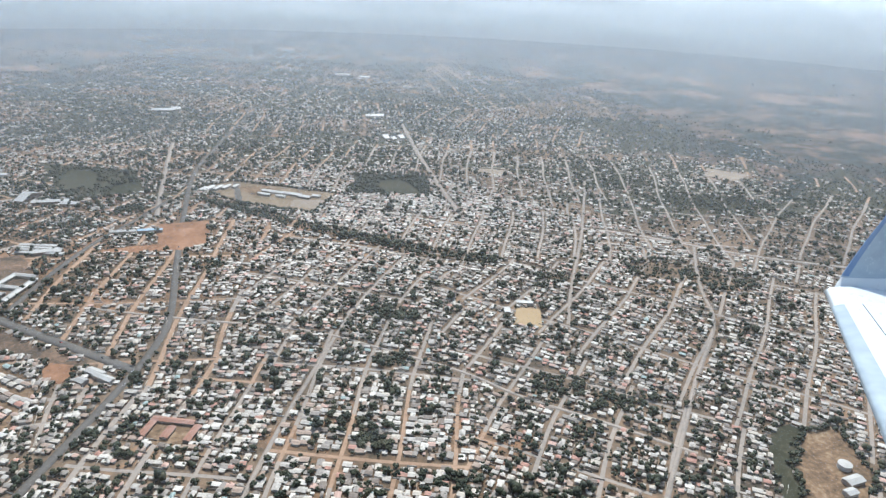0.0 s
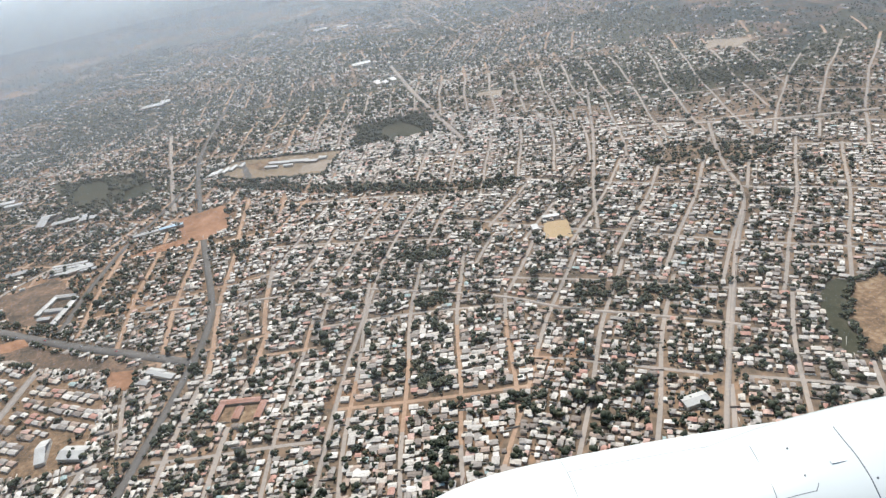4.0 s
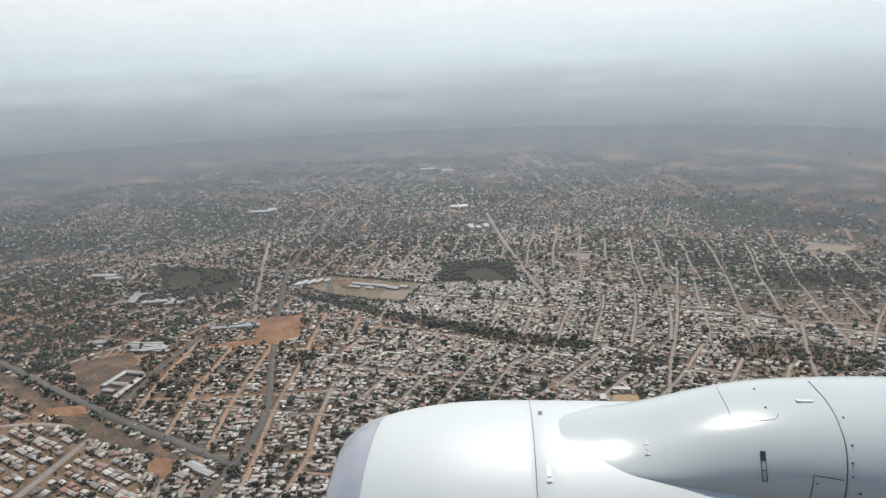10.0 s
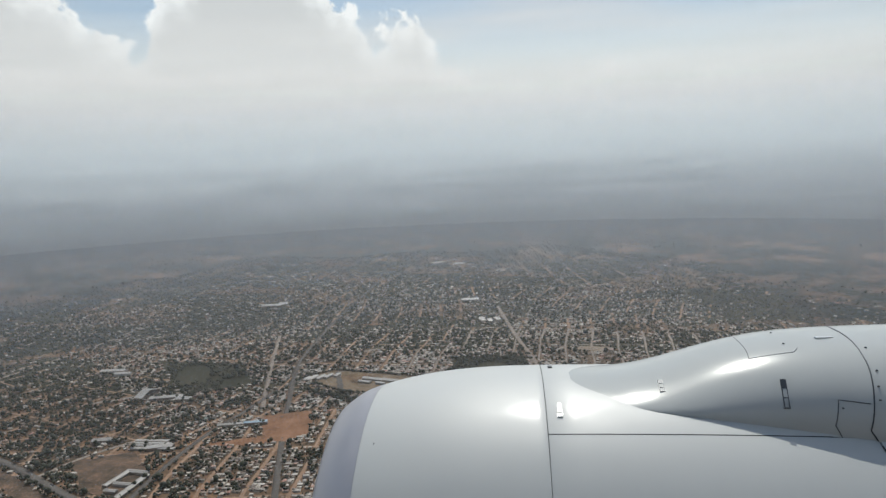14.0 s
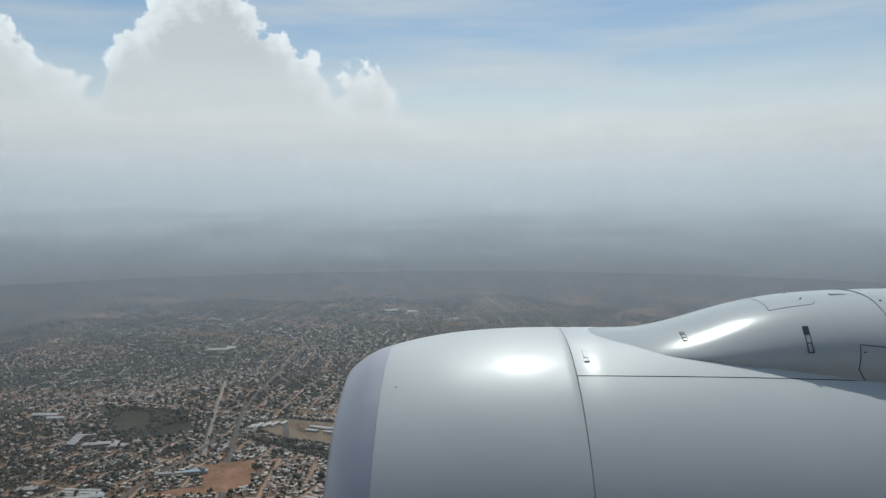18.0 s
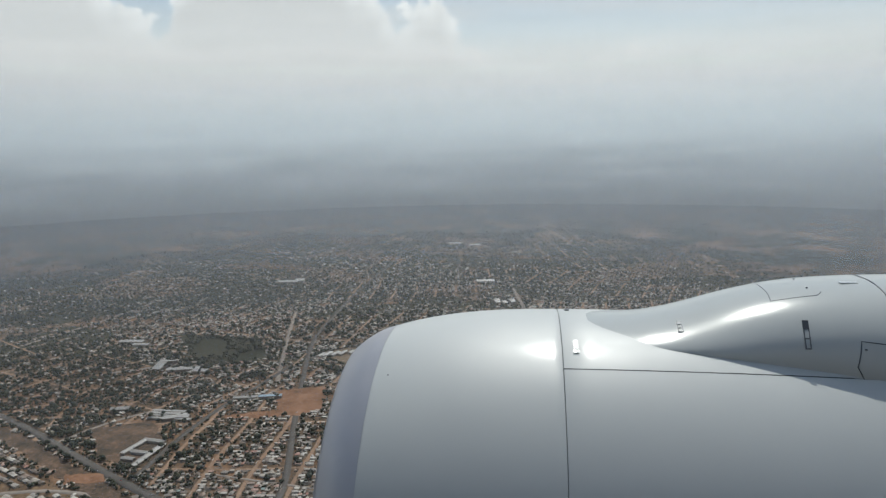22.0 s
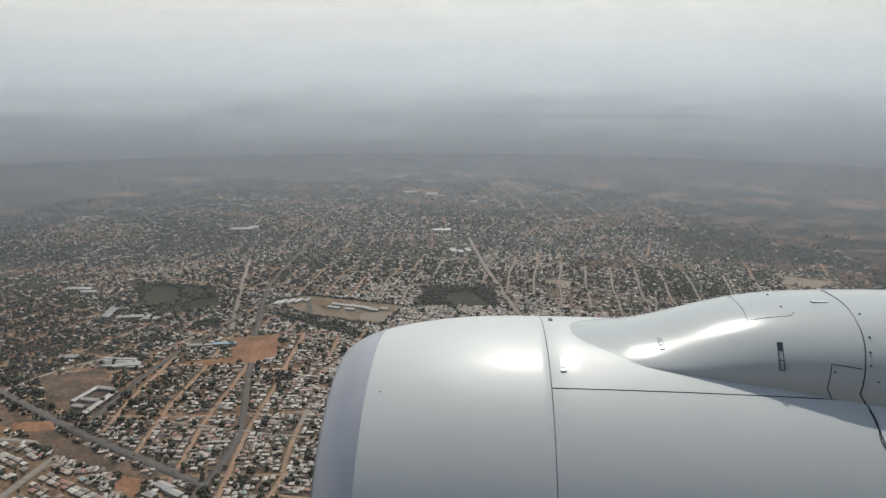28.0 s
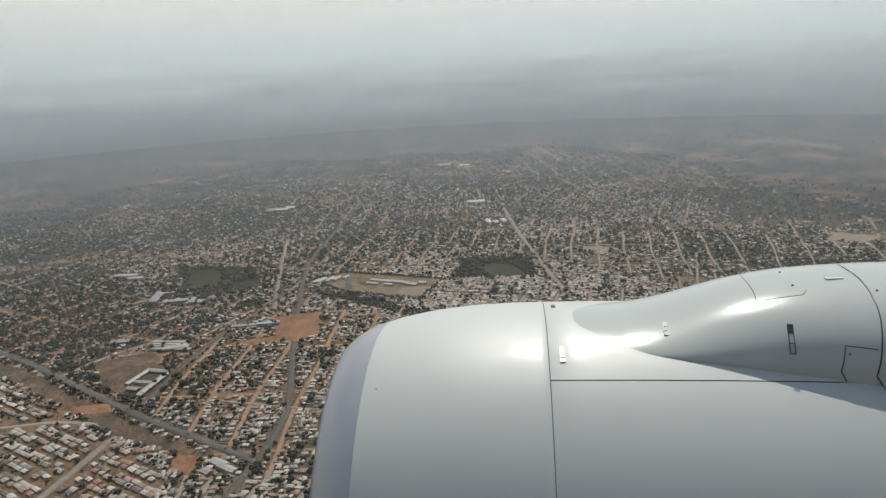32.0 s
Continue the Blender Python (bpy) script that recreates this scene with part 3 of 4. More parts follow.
houses, streets, bushes = [], [], []
for k, (sx, sy, deg, plot, deep) in enumerate(DISTRICTS):
    plot, deep = plot * 0.86, deep * 1.42
    u = np.array((math.cos(radians(deg)), math.sin(radians(deg))))
    v = np.array((-u[1], u[0]))
    reach = 1500
    # street strips, cell by cell
    ii, jj = np.meshgrid(np.arange(-reach, reach, 30.0), np.arange(-reach, reach, deep), indexing="ij")
    cx, cy = sx + ii * u[0] + jj * v[0], sy + ii * u[1] + jj * v[1]
    keep = (district_of(cx.ravel(), cy.ravel()) == k).reshape(cx.shape) & in_view(cx, cy)
    for a, b in zip(cx[keep], cy[keep]):
        wd = 3.3 if math.hypot(a, b) > 1800 or (a < -230 and b < 1400) else 2.4
        streets.append((a, b, u[0] * 15.3, u[1] * 15.3, v[0] * wd, v[1] * wd))
    ii, jj = np.meshgrid(np.arange(-reach, reach, 170.0) + 80, np.arange(-reach, reach, deep / 2), indexing="ij")
    cx, cy = sx + ii * u[0] + jj * v[0], sy + ii * u[1] + jj * v[1]
    keep = (district_of(cx.ravel(), cy.ravel()) == k).reshape(cx.shape) & in_view(cx, cy)
    for a, b in zip(cx[keep], cy[keep]):
        streets.append((a, b, v[0] * deep / 3.9, v[1] * deep / 3.9, -u[0] * 2.4, -u[1] * 2.4))
    # plots: rows on both sides of each street
    for side in (-1, 1):
        for lane in (0.145, 0.29, 0.435):
            ii, jj = np.meshgrid(np.arange(-reach, reach, plot), np.arange(-reach, reach, deep), indexing="ij")
            ii = ii + rng.normal(0, plot * 0.16, ii.shape)
            jj = jj + side * deep * lane + rng.normal(0, 1.3, jj.shape)
            ok = np.abs((ii - 110 + 85) % 170 - 85) > 7
            cx, cy = (sx + ii * u[0] + jj * v[0])[ok], (sy + ii * u[1] + jj * v[1])[ok]
            keep = (district_of(cx, cy) == k) & in_view(cx, cy)
            cx, cy = cx[keep], cy[keep]
            n = len(cx)
            thin = rng.random(n)
            dist = np.hypot(cx, cy)
            lush = np.clip((-cx - 250) / 400, 0, 1) * np.clip((cy - 700) / 300, 0, 1) * np.clip((1700 - cy) / 300, 0.45, 1) + 0.85 * np.clip((dist - 1500) / 700, 0, 1)
            lush = np.clip(lush + 0.35 * np.sin(cx / 90.0 + 2) * np.sin(cy / 120.0), 0, 1)
            patchy = np.sin(cx / 130.0 + np.sin(cy / 210.0) * 2) + np.sin(cy / 160.0 + cx / 300.0)
            rim = town_edge(np.arctan2(cx, cy))
            sparse = np.where((dist > 1600) & (patchy < 0.0), 0.4, np.where((dist > 1050) & (patchy < -0.75), 0.4, 1.0)) * np.clip((rim - dist) / 1100, 0.12, 1)
            built = thin < sparse * np.where(dist > 2000, 0.72, 0.86) * (0.9 if lane > 0.3 else 1.0) * (1 - 0.42 * lush)
            tree = ((thin > 0.72) & (rng.random(n) < 0.85)) | (~built & (rng.random(n) < 0.2 + 0.6 * lush))
            wdt = np.where(rng.random(n) < (0.8 if lane < 0.2 else 0.55), rng.uniform(7.5, 11.5, n), rng.uniform(4.0, 7.0, n)) * (1 - 0.15 * lush)
            dep = rng.uniform(4.8, 7.6, n) * (1 - 0.12 * lush) * np.where(dist < 1300, 0.84, 0.95)
            wdt = wdt * np.where(dist < 1300, 0.86, 0.95)
            trn = radians(deg) + rng.normal(0, 0.06, n) + np.where(rng.random(n) < 0.78, math.pi / 2, 0)
            houses.append(np.stack([cx, cy, wdt, dep, trn, rng.uniform(2.4, 3.3, n), dist], 1)[built])
            bushes.append(np.stack([cx + rng.normal(0, 3, n), cy + rng.normal(0, 3, n), rng.gamma(6, 0.6, n), dist], 1)[tree])
            extra = rng.random(n) < 0.42 + 0.8 * lush
            bushes.append(np.stack([cx + rng.normal(0, 6, n), cy + rng.normal(0, 6, n), rng.gamma(5, 0.47, n), dist], 1)[extra])
            hut = (rng.random(n) < 0.62 * sparse * (1 - 0.5 * lush)) & (dist < 2000)      # outbuildings and lean-tos beside the houses
            away = rng.uniform(4.5, 7.5, n) * np.where(rng.random(n) < 0.5, 1, -1)
            houses.append(np.stack([cx + v[0] * away + rng.normal(0, 2, n), cy + v[1] * away + rng.normal(0, 2, n), rng.uniform(2.6, 5.6, n), rng.uniform(2.2, 4.0, n), trn + rng.normal(0, 0.08, n), rng.uniform(2.0, 2.6, n), dist], 1)[hut])
            low = (rng.random(n) < 0.7) & (dist < 1700)
            bushes.append(np.stack([cx + rng.normal(0, 7, n), cy + rng.normal(0, 7, n), rng.uniform(0.9, 2.0, n), dist], 1)[low])
            clus = 0.5 + 0.5 * np.sin(cx / 31.0 + 1.7 * np.sin(cy / 47.0)) * np.sin(cy / 38.0 + 1.3 * np.sin(cx / 61.0))
            shade = (rng.random(n) < np.where(dist < 1000, 0.7, 0.6) * clus ** 1.5) & (dist < 1900)      # shade trees, here thick, there thin
            bushes.append(np.stack([cx + rng.normal(0, 6, n), cy + rng.normal(0, 6, n), rng.gamma(7, 0.40, n), dist], 1)[shade])
            extra = rng.random(n) < 1.25 * lush * np.where(dist < 1700, 1.0, 0.75)
            bushes.append(np.stack([cx + rng.normal(0, 7, n), cy + rng.normal(0, 7, n), rng.gamma(6, 0.5, n), dist], 1)[extra])
houses, bushes = np.concatenate(houses), np.concatenate(bushes)


def on_street(a, wide, cross):
    """Which of the things stand on a street of their district."""
    k = district_of(a[:, 0], a[:, 1])
    d = np.array(DISTRICTS, dtype=float)[k]
    c, si = np.cos(np.radians(d[:, 2])), np.sin(np.radians(d[:, 2]))
    along, off = (a[:, 0] - d[:, 0]) * c + (a[:, 1] - d[:, 1]) * si, (a[:, 1] - d[:, 1]) * c - (a[:, 0] - d[:, 0]) * si
    deep = d[:, 4] * 1.42
    reach = (-1500.0) % deep
    gap = np.abs((off - reach + deep / 2) % deep - deep / 2)
    return (gap < wide) | (np.abs((along - 110 + 85) % 170 - 85) < cross)


bushes = bushes[~on_street(bushes, 1.8 + 0.65 * bushes[:, 2], 1.5 + 0.4 * bushes[:, 2])]
houses = houses[~on_street(houses, 3.6, 2.8)]
for arr in (houses, bushes):
    arr[:, 0], arr[:, 1] = bend(arr[:, 0], arr[:, 1])


def clear_of(a, road=2.0):
    ok = road_gap(a[:, 0], a[:, 1]) > road
    for _, pts, nm, _ in PATCHES:
        ok &= ~inside(a[:, 0], a[:, 1], pts)
    return ok


BELT = [(-470, 1418), (-300, 1345), (-228, 1296), (-75, 1228), (72, 1165), (160, 1140), (150, 1112), (60, 1122), (-80, 1188), (-235, 1258), (-310, 1312), (-460, 1395)]
houses = houses[clear_of(houses, 3.4)]
houses = houses[~inside(houses[:, 0], houses[:, 1], BELT)]
bushes = bushes[rng.random(len(bushes)) < np.where(bushes[:, 3] < 900, 1.0, np.where(bushes[:, 3] < 1900, 0.8, 0.6))]
bushes = bushes[clear_of(bushes, 0.8)]

# groves
GROVES = [(-24, 921, 26, 90), (255, 1065, 34, 110), (199, 733, 26, 70), (267, 705, 26, 70), (-21, 785, 20, 50), (-346, 1075, 24, 60), (551, 1073, 55, 190), (458, 1109, 60, 190),
          (-700, 1500, 60, 60), (-560, 1330, 34, 80), (-840, 1190, 50, 120), (60, 560, 18, 40), (-40, 620, 16, 30), (700, 1500, 90, 260), (330, 1900, 70, 160), (-640, 1240, 30, 70)]
GROVES += [(float(rng.uniform(-60, 420)), float(rng.uniform(480, 1080)), float(rng.uniform(6, 12)), int(rng.integers(7, 16))) for _ in range(22)]
extra = []
for gx, gy, gr, n in GROVES:
    a, r = rng.uniform(0, 2 * np.pi, n), gr * np.sqrt(rng.random(n))
    extra.append(np.stack([gx + 1.4 * r * np.cos(a), gy + 0.8 * r * np.sin(a), rng.gamma(9, 0.36, n), np.full(n, gy)], 1))
bx, by = rng.uniform(-470, 160, 3600), rng.uniform(1110, 1420, 3600)
ok = inside(bx, by, BELT)
extra.append(np.stack([bx, by, rng.gamma(9, 0.5, 3600), by], 1)[ok])
wx, wy = rng.uniform(-3600, 3600, 42000), rng.uniform(1700, 4800, 42000)
ok = (np.hypot(wx, wy) > 2000) & (np.hypot(wx, wy) < 4850) & (np.sin(wx / 310.0) + np.sin(wy / 190.0 + wx / 500.0) + 0.7 * np.sin(wx / 90.0 + wy / 70.0) > 0.7) & (np.abs(wx) < 0.98 * wy)
extra.append(np.stack([wx, wy, rng.gamma(6, 0.6, 42000), wy], 1)[ok])
extra = np.concatenate(extra)
fields = []
for mat_, pts, nm, _ in PATCHES:
    if nm == "dark_field":
        p = np.array(pts)
        fx_, fy_ = rng.uniform(p[:, 0].min() - 20, p[:, 0].max() + 20, 1500), rng.uniform(p[:, 1].min() - 20, p[:, 1].max() + 20, 1500)
        ok = (inside(fx_, fy_, pts) | (rng.random(1500) < 0.12)) & (np.sin(fx_ / 23.0) + np.sin(fy_ / 31.0 + fx_ / 60.0) > -0.5)
        fields.append(np.stack([fx_, fy_, rng.gamma(6, 0.6, 1500), fy_], 1)[ok])
tx_, ty_ = rng.uniform(-960, -440, 900), rng.uniform(590, 985, 900)
ok = inside(tx_, ty_, PATCHES[-1][1]) & (road_gap(tx_, ty_) > 3) & (np.sin(tx_ / 19.0) + np.sin(ty_ / 27.0 + tx_ / 45.0) > -0.4)
fields.append(np.stack([tx_, ty_, rng.gamma(6, 0.42, 900), ty_], 1)[ok])
houses_ok = np.ones(len(houses), dtype=bool)
for gx, gy, gr, n in GROVES:
    houses_ok &= np.hypot((houses[:, 0] - gx) / 1.4, (houses[:, 1] - gy) / 0.8) > gr * (0.8 if n >= 50 else 0.5)
houses = houses[houses_ok]
hedge = []
for pts in (PATCHES[1][1], PATCHES[12][1]):
    for (x0, y0), (x1, y1) in zip(pts, pts[1:] + pts[:1]):
        for f_ in np.arange(0, 1, 0.32):
            hedge.append((x0 + (x1 - x0) * f_ + rng.normal(0, 1.5), y0 + (y1 - y0) * f_ + rng.normal(0, 1.5), rng.uniform(2.0, 4.4), y0))
bushes = np.concatenate([bushes, extra[clear_of(extra, 2.0)]] + fields + [np.array(hedge)])

# streets
s = np.array(streets)
s = s[(np.hypot(s[:, 0], s[:, 1]) < 1900) | (np.sin(s[:, 0] / 140.0 + np.sin(s[:, 1] / 90.0) * 1.5) + rng.normal(0, 0.6, len(s)) > 0.25)]
s = s[clear_of(np.stack(bend(s[:, 0], s[:, 1]), 1), -1.0)]
n = len(s)
corner = np.stack([s[:, :2] - s[:, 2:4] - s[:, 4:6], s[:, :2] + s[:, 2:4] - s[:, 4:6], s[:, :2] + s[:, 2:4] + s[:, 4:6], s[:, :2] - s[:, 2:4] + s[:, 4:6]], 1)
corner = np.stack(bend(corner[..., 0], corner[..., 1]), -1)
hgt = np.repeat(rng.uniform(0.08, 0.14, n)[:, None, None], 4, 1)
quads = np.concatenate([corner, hgt], 2)
red = (np.hypot(s[:, 0], s[:, 1]) > 1900) | ((s[:, 0] < -230 + 60 * np.sin(s[:, 1] / 90.0)) & (s[:, 1] > 720)) | (np.hypot(s[:, 0] + 20, (s[:, 1] - 600)) < 110 + 40 * np.sin(s[:, 0] / 40.0))
for sel, mat, txt in ((~red, M_STREET, "sandy unpaved streets between the plots"), (red, M_STREET_RED, "reddish unpaved streets between the plots")):
    tagged(new("street_grid", fast_mesh("street_grid", quads[sel].reshape(-1, 3), np.arange(4 * sel.sum()).reshape(-1, 4), mat)), txt, "streets", kind="structure")

# houses: walls and a low gable roof each
WALL_V = np.array([(x, y, z) for z in (0, 1) for x, y in ((-1, -1), (1, -1), (1, 1), (-1, 1))], dtype=float) * (0.5, 0.5, 1)
WALL_F = np.array([(0, 1, 5, 4), (1, 2, 6, 5), (2, 3, 7, 6), (3, 0, 4, 7)])
ROOF_V = np.array([(-1, -1, 0), (1, -1, 0), (1, 1, 0), (-1, 1, 0), (-1, 0, 1), (1, 0, 1)], dtype=float) * (0.56, 0.58, 1)
ROOF_F = np.array([(0, 1, 5), (0, 5, 4), (2, 3, 4), (2, 4, 5), (0, 4, 3), (1, 2, 5)])


def spread(tv, tf, place, size, turn):
    n, m = len(place), len(tv)
    p = tv[None] * size[:, None, :]
    c, si = np.cos(turn)[:, None], np.sin(turn)[:, None]
    q = np.stack([p[..., 0] * c - p[..., 1] * si, p[..., 0] * si + p[..., 1] * c, p[..., 2]], -1) + place[:, None, :]
    return q.reshape(-1, 3), (tf[None] + (np.arange(n) * m)[:, None, None]).reshape(-1, tf.shape[1])


def house_stuff(name, h, label):
    n = len(h)
    zero = np.zeros(n)
    v, f = spread(WALL_V, WALL_F, np.stack([h[:, 0], h[:, 1], zero], 1), np.stack([h[:, 2], h[:, 3], h[:, 5]], 1), h[:, 4])
    top = thing(name, (0, 0, 0), label, "houses")
    tagged(top, kind="stuff")
    part("wall", fast_mesh("wall", v, f, M_WALL), top)
    v, f = spread(ROOF_V, ROOF_F, np.stack([h[:, 0], h[:, 1], h[:, 5]], 1), np.stack([h[:, 2], h[:, 3], rng.uniform(0.35, 1.1, n)], 1), h[:, 4])
    part("roof", fast_mesh("roof", v, f, M_ROOF), top)


near = np.argsort(np.hypot(houses[:, 0] + 60, houses[:, 1] - 590) + 1e4 * (houses[:, 2] < 6))[:290]
single = np.zeros(len(houses), dtype=bool)
single[near] = True
rest = houses[~single]
for lo, hi, nm in ((0, 900, "low houses with grey, white and rusty sheet-metal roofs"), (900, 1700, "dense low houses with sheet-metal roofs along sandy streets"),
                   (1700, 9999, "distant low houses with pale roofs")):
    sel = rest[(rest[:, 6] >= lo) & (rest[:, 6] < hi)]
    house_stuff("housing_area", sel, nm)


# low walls between the plots
pw = rest[(rest[:, 6] < 1250) & (rng.random(len(rest)) < 0.5)]
n = len(pw)
side = np.where(rng.random(n) < 0.5, 1, -1)
v, f = spread(WALL_V + (0, 0, 0), WALL_F, np.stack([pw[:, 0] - np.sin(pw[:, 4]) * 6.2 * side, pw[:, 1] + np.cos(pw[:, 4]) * 6.2 * side, np.zeros(n)], 1),
              np.stack([rng.uniform(7, 15, n), np.full(n, 0.3), rng.uniform(1.3, 2.0, n)], 1), pw[:, 4])
cap = np.arange(8 * n).reshape(-1, 8)[:, 4:]
tagged(new("plot_walls", fast_mesh("plot_walls", v, np.concatenate([f, cap]), M_WALL)), "low plastered walls between the plots", "walls", kind="stuff")


# trees: a few uneven clumps each
def clump(seed, rings_n=3, seg=6):
    r = np.random.default_rng(seed)
    vs = [(0, 0, 0.78 + 0.2 * r.random())]
    for i in range(1, rings_n + 1):
        e = math.pi * (0.5 - i / (rings_n + 1.0))
        for j in range(seg):
            a = 2 * math.pi * (j + 0.5 * (i % 2)) / seg
            s = 0.72 + 0.5 * r.random()
            vs.append((math.cos(a) * math.cos(e) * s, math.sin(a) * math.cos(e) * s, math.sin(e) * 0.72 * s))
    vs.append((0, 0, -0.6))
    fs = []
    for j in range(seg):
        k = (j + 1) % seg
        fs.append((0, 1 + j, 1 + k))
        for i in range(rings_n - 1):
            a, b = 1 + i * seg, 1 + (i + 1) * seg
            fs += [(a + j, b + j, b + k), (a + j, b + k, a + k)]
        fs.append((1 + (rings_n - 1) * seg + j, len(vs) - 1, 1 + (rings_n - 1) * seg + k))
    return np.array(vs), np.array(fs)


def tree_stuff(name, b, label, lobes, seg):
    vv, ff, off = [], [], 0
    for q in range(lobes):
        tv, tf = clump(q + 3, 2, seg)
        n = len(b)
        a, d = rng.uniform(0, 2 * np.pi, n), b[:, 2] * (rng.uniform(0.35, 0.95, n) if q else np.zeros(n))
        size = b[:, 2] * (rng.uniform(0.35, 0.7, n) if q else rng.uniform(0.6, 0.85, n))
        place = np.stack([b[:, 0] + d * np.cos(a), b[:, 1] + d * np.sin(a), b[:, 2] * rng.uniform(0.7, 1.15, n)], 1)
        v, f = spread(tv, tf, place, np.stack([size, size, size * rng.uniform(0.9, 1.5, n)], 1), a)
        vv.append(v)
        ff.append(f + off)
        off += len(v)
    tagged(new(name, fast_mesh(name, np.concatenate(vv), np.concatenate(ff), M_LEAF)), label, "trees", kind="stuff")


close = bushes[bushes[:, 3] < 1000]
pick = np.argsort(np.hypot(close[:, 0] + 60, close[:, 1] - 590) + 1e4 * (close[:, 2] < 2.4))[:220]
lone = np.zeros(len(close), dtype=bool)
lone[pick] = True
lone_trees = close[lone]
close = close[~lone]
big = close[:, 2] > 2.1
tree_stuff("garden_trees", close[big], "dark green mango and shade trees between the houses", 4, 5)
tree_stuff("garden_bushes", close[~big], "small dark bushes and hedges on the plots", 1, 5)
mid = bushes[(bushes[:, 3] >= 1000) & (bushes[:, 3] < 1900)]
big = mid[:, 2] > 2.6
tree_stuff("garden_trees", mid[big], "dark green trees between the houses and in groves", 2, 5)
tree_stuff("garden_bushes", mid[~big], "small dark bushes on the farther plots", 1, 4)
tree_stuff("distant_trees", bushes[bushes[:, 3] >= 1900], "distant dark green bush and trees", 1, 4)


# ---- the airliner: nacelle, pylon, wing ----
AX = (0.0, 2.75, H - 2.1)         # engine centre line
airliner = thing("airliner", AX, "pale grey airliner wing and jet engine in flight above the town", "airliner")


def ring_rows(profile, a0, a1, n):
    """Rows round the engine's centre line; angle 0 points to the cabin, 90 up."""
    a = np.radians(np.linspace(a0, a1, n))
    return [[(x, -r * math.cos(t), r * math.sin(t)) for t in a] for x, r in profile]


def body_radius(x):
    """The cowl's outline: a rounded front, a slight barrel behind it."""
    if x < 0.3:
        return 1.03 - 0.150 * ((0.3 - x) / 1.045) ** 2.9 - 0.035 * max(0.0, (-0.60 - x) / 0.145) ** 2
    return 1.03 - 0.022 * ((x - 0.3) / 1.1) ** 2


def skin(x0, x1, n, sink=0.0):
    return [(x, body_radius(x) - sink) for x in np.linspace(x0, x1, n)]


def shell_part(name, parent, profile, a0, a1, n, mat, label=""):
    """A cowl panel with a turned-in edge, so that its joints have depth."""
    closed = abs(a1 - a0) >= 360
    (xa, ra), (xb, rb) = profile[0], profile[-1]
    prof = [(xa, ra - 0.03), (xa, ra - 0.002), (xa + 0.0004, ra - 0.0006), (xa + 0.0015, ra)] + list(profile[1:-1]) + [(xb - 0.0015, rb), (xb - 0.0004, rb - 0.0006), (xb, rb - 0.002), (xb, rb - 0.03)]
    return part(name, grid_mesh(name, ring_rows(prof, a0, a1 - (360.0 / n if closed else 0), n), mat, closed), parent, label)


nacelle = part("nacelle", grid_mesh("nacelle", ring_rows(skin(-0.5, 3.0, 20, 0.022), 0, 357, 120), M_DARK, True), airliner, "jet engine nacelle in pale grey paint")
lip_prof = [(-0.35, 0.74), (-0.50, 0.755), (-0.62, 0.775), (-0.70, 0.80), (-0.738, 0.825)] + skin(-0.745, -0.563, 14)
part("intake_lip", grid_mesh("intake_lip", ring_rows(lip_prof, 0, 357.5, 144), M_LIP, True), nacelle, "bare metal intake lip")
part("intake_duct", grid_mesh("intake_duct", ring_rows([(-0.35, 0.74), (0.0, 0.76), (0.3, 0.78)], 0, 357.5, 144), M_FAN, True), nacelle)
shell_part("intake_cowl", nacelle, skin(-0.5632, 0.2064, 24), 0, 360, 144, M_COWL)
shell_part("fan_cowl_door", nacelle, skin(0.2086, 1.438, 10), -80, 65.10, 72, M_COWL)
shell_part("fan_cowl_door", nacelle, skin(0.2086, 1.438, 10), 114.9, 262, 72, M_COWL)
shell_part("upper_cowl", nacelle, skin(0.2086, 1.438, 10), 65.40, 114.6, 40, M_COWL)
shell_part("reverser_cowl", nacelle, skin(1.445, 3.0, 14), 0, 360, 144, M_COWL)
fan = part("fan_disc", grid_mesh("fan_disc", ring_rows([(-0.05, 0.02), (0.12, 0.14), (0.25, 0.24), (0.26, 0.78)], 0, 357.5, 72), M_FAN, True), nacelle)

# pylon fairing on top: a long teardrop that swells aft
FAIR = [(0.33, 0.12, 1.0301), (0.335, 0.16, 1.0302), (0.35, 0.19, 1.0304), (0.38, 0.218, 1.0308), (0.44, 0.252, 1.0315), (0.515, 0.283, 1.0325), (0.62, 0.312, 1.037),
        (0.70, 0.330, 1.057), (0.80, 0.345, 1.092), (0.92, 0.362, 1.134), (1.15, 0.395, 1.187), (1.40, 0.43, 1.208), (1.75, 0.47, 1.216), (2.2, 0.49, 1.21), (3.0, 0.46, 1.175)]
EZ, BULGE = 0.9, 0.08


def boxiness(x):
    """The section's flank: round at the nose, steeper under a rounded crest farther aft."""
    return float(np.interp(x, (0.33, 0.70, 1.25), (0.66, 0.72, 0.50)))


def fairing_point(x, w, top, a):
    """The fairing's skin at an angle round its section: 0 at the cabin side's foot, pi at the far foot."""
    c, s_ = math.cos(a), math.sin(a)
    r = body_radius(x)
    y = w * math.copysign(abs(c) ** boxiness(x), c) * (1 + BULGE * s_ * c * c)
    return (x, -y, math.sqrt(r * r - y * y) - 0.008 + (top - r + 0.008) * abs(s_) ** EZ)      # the cowl's own curve, raised


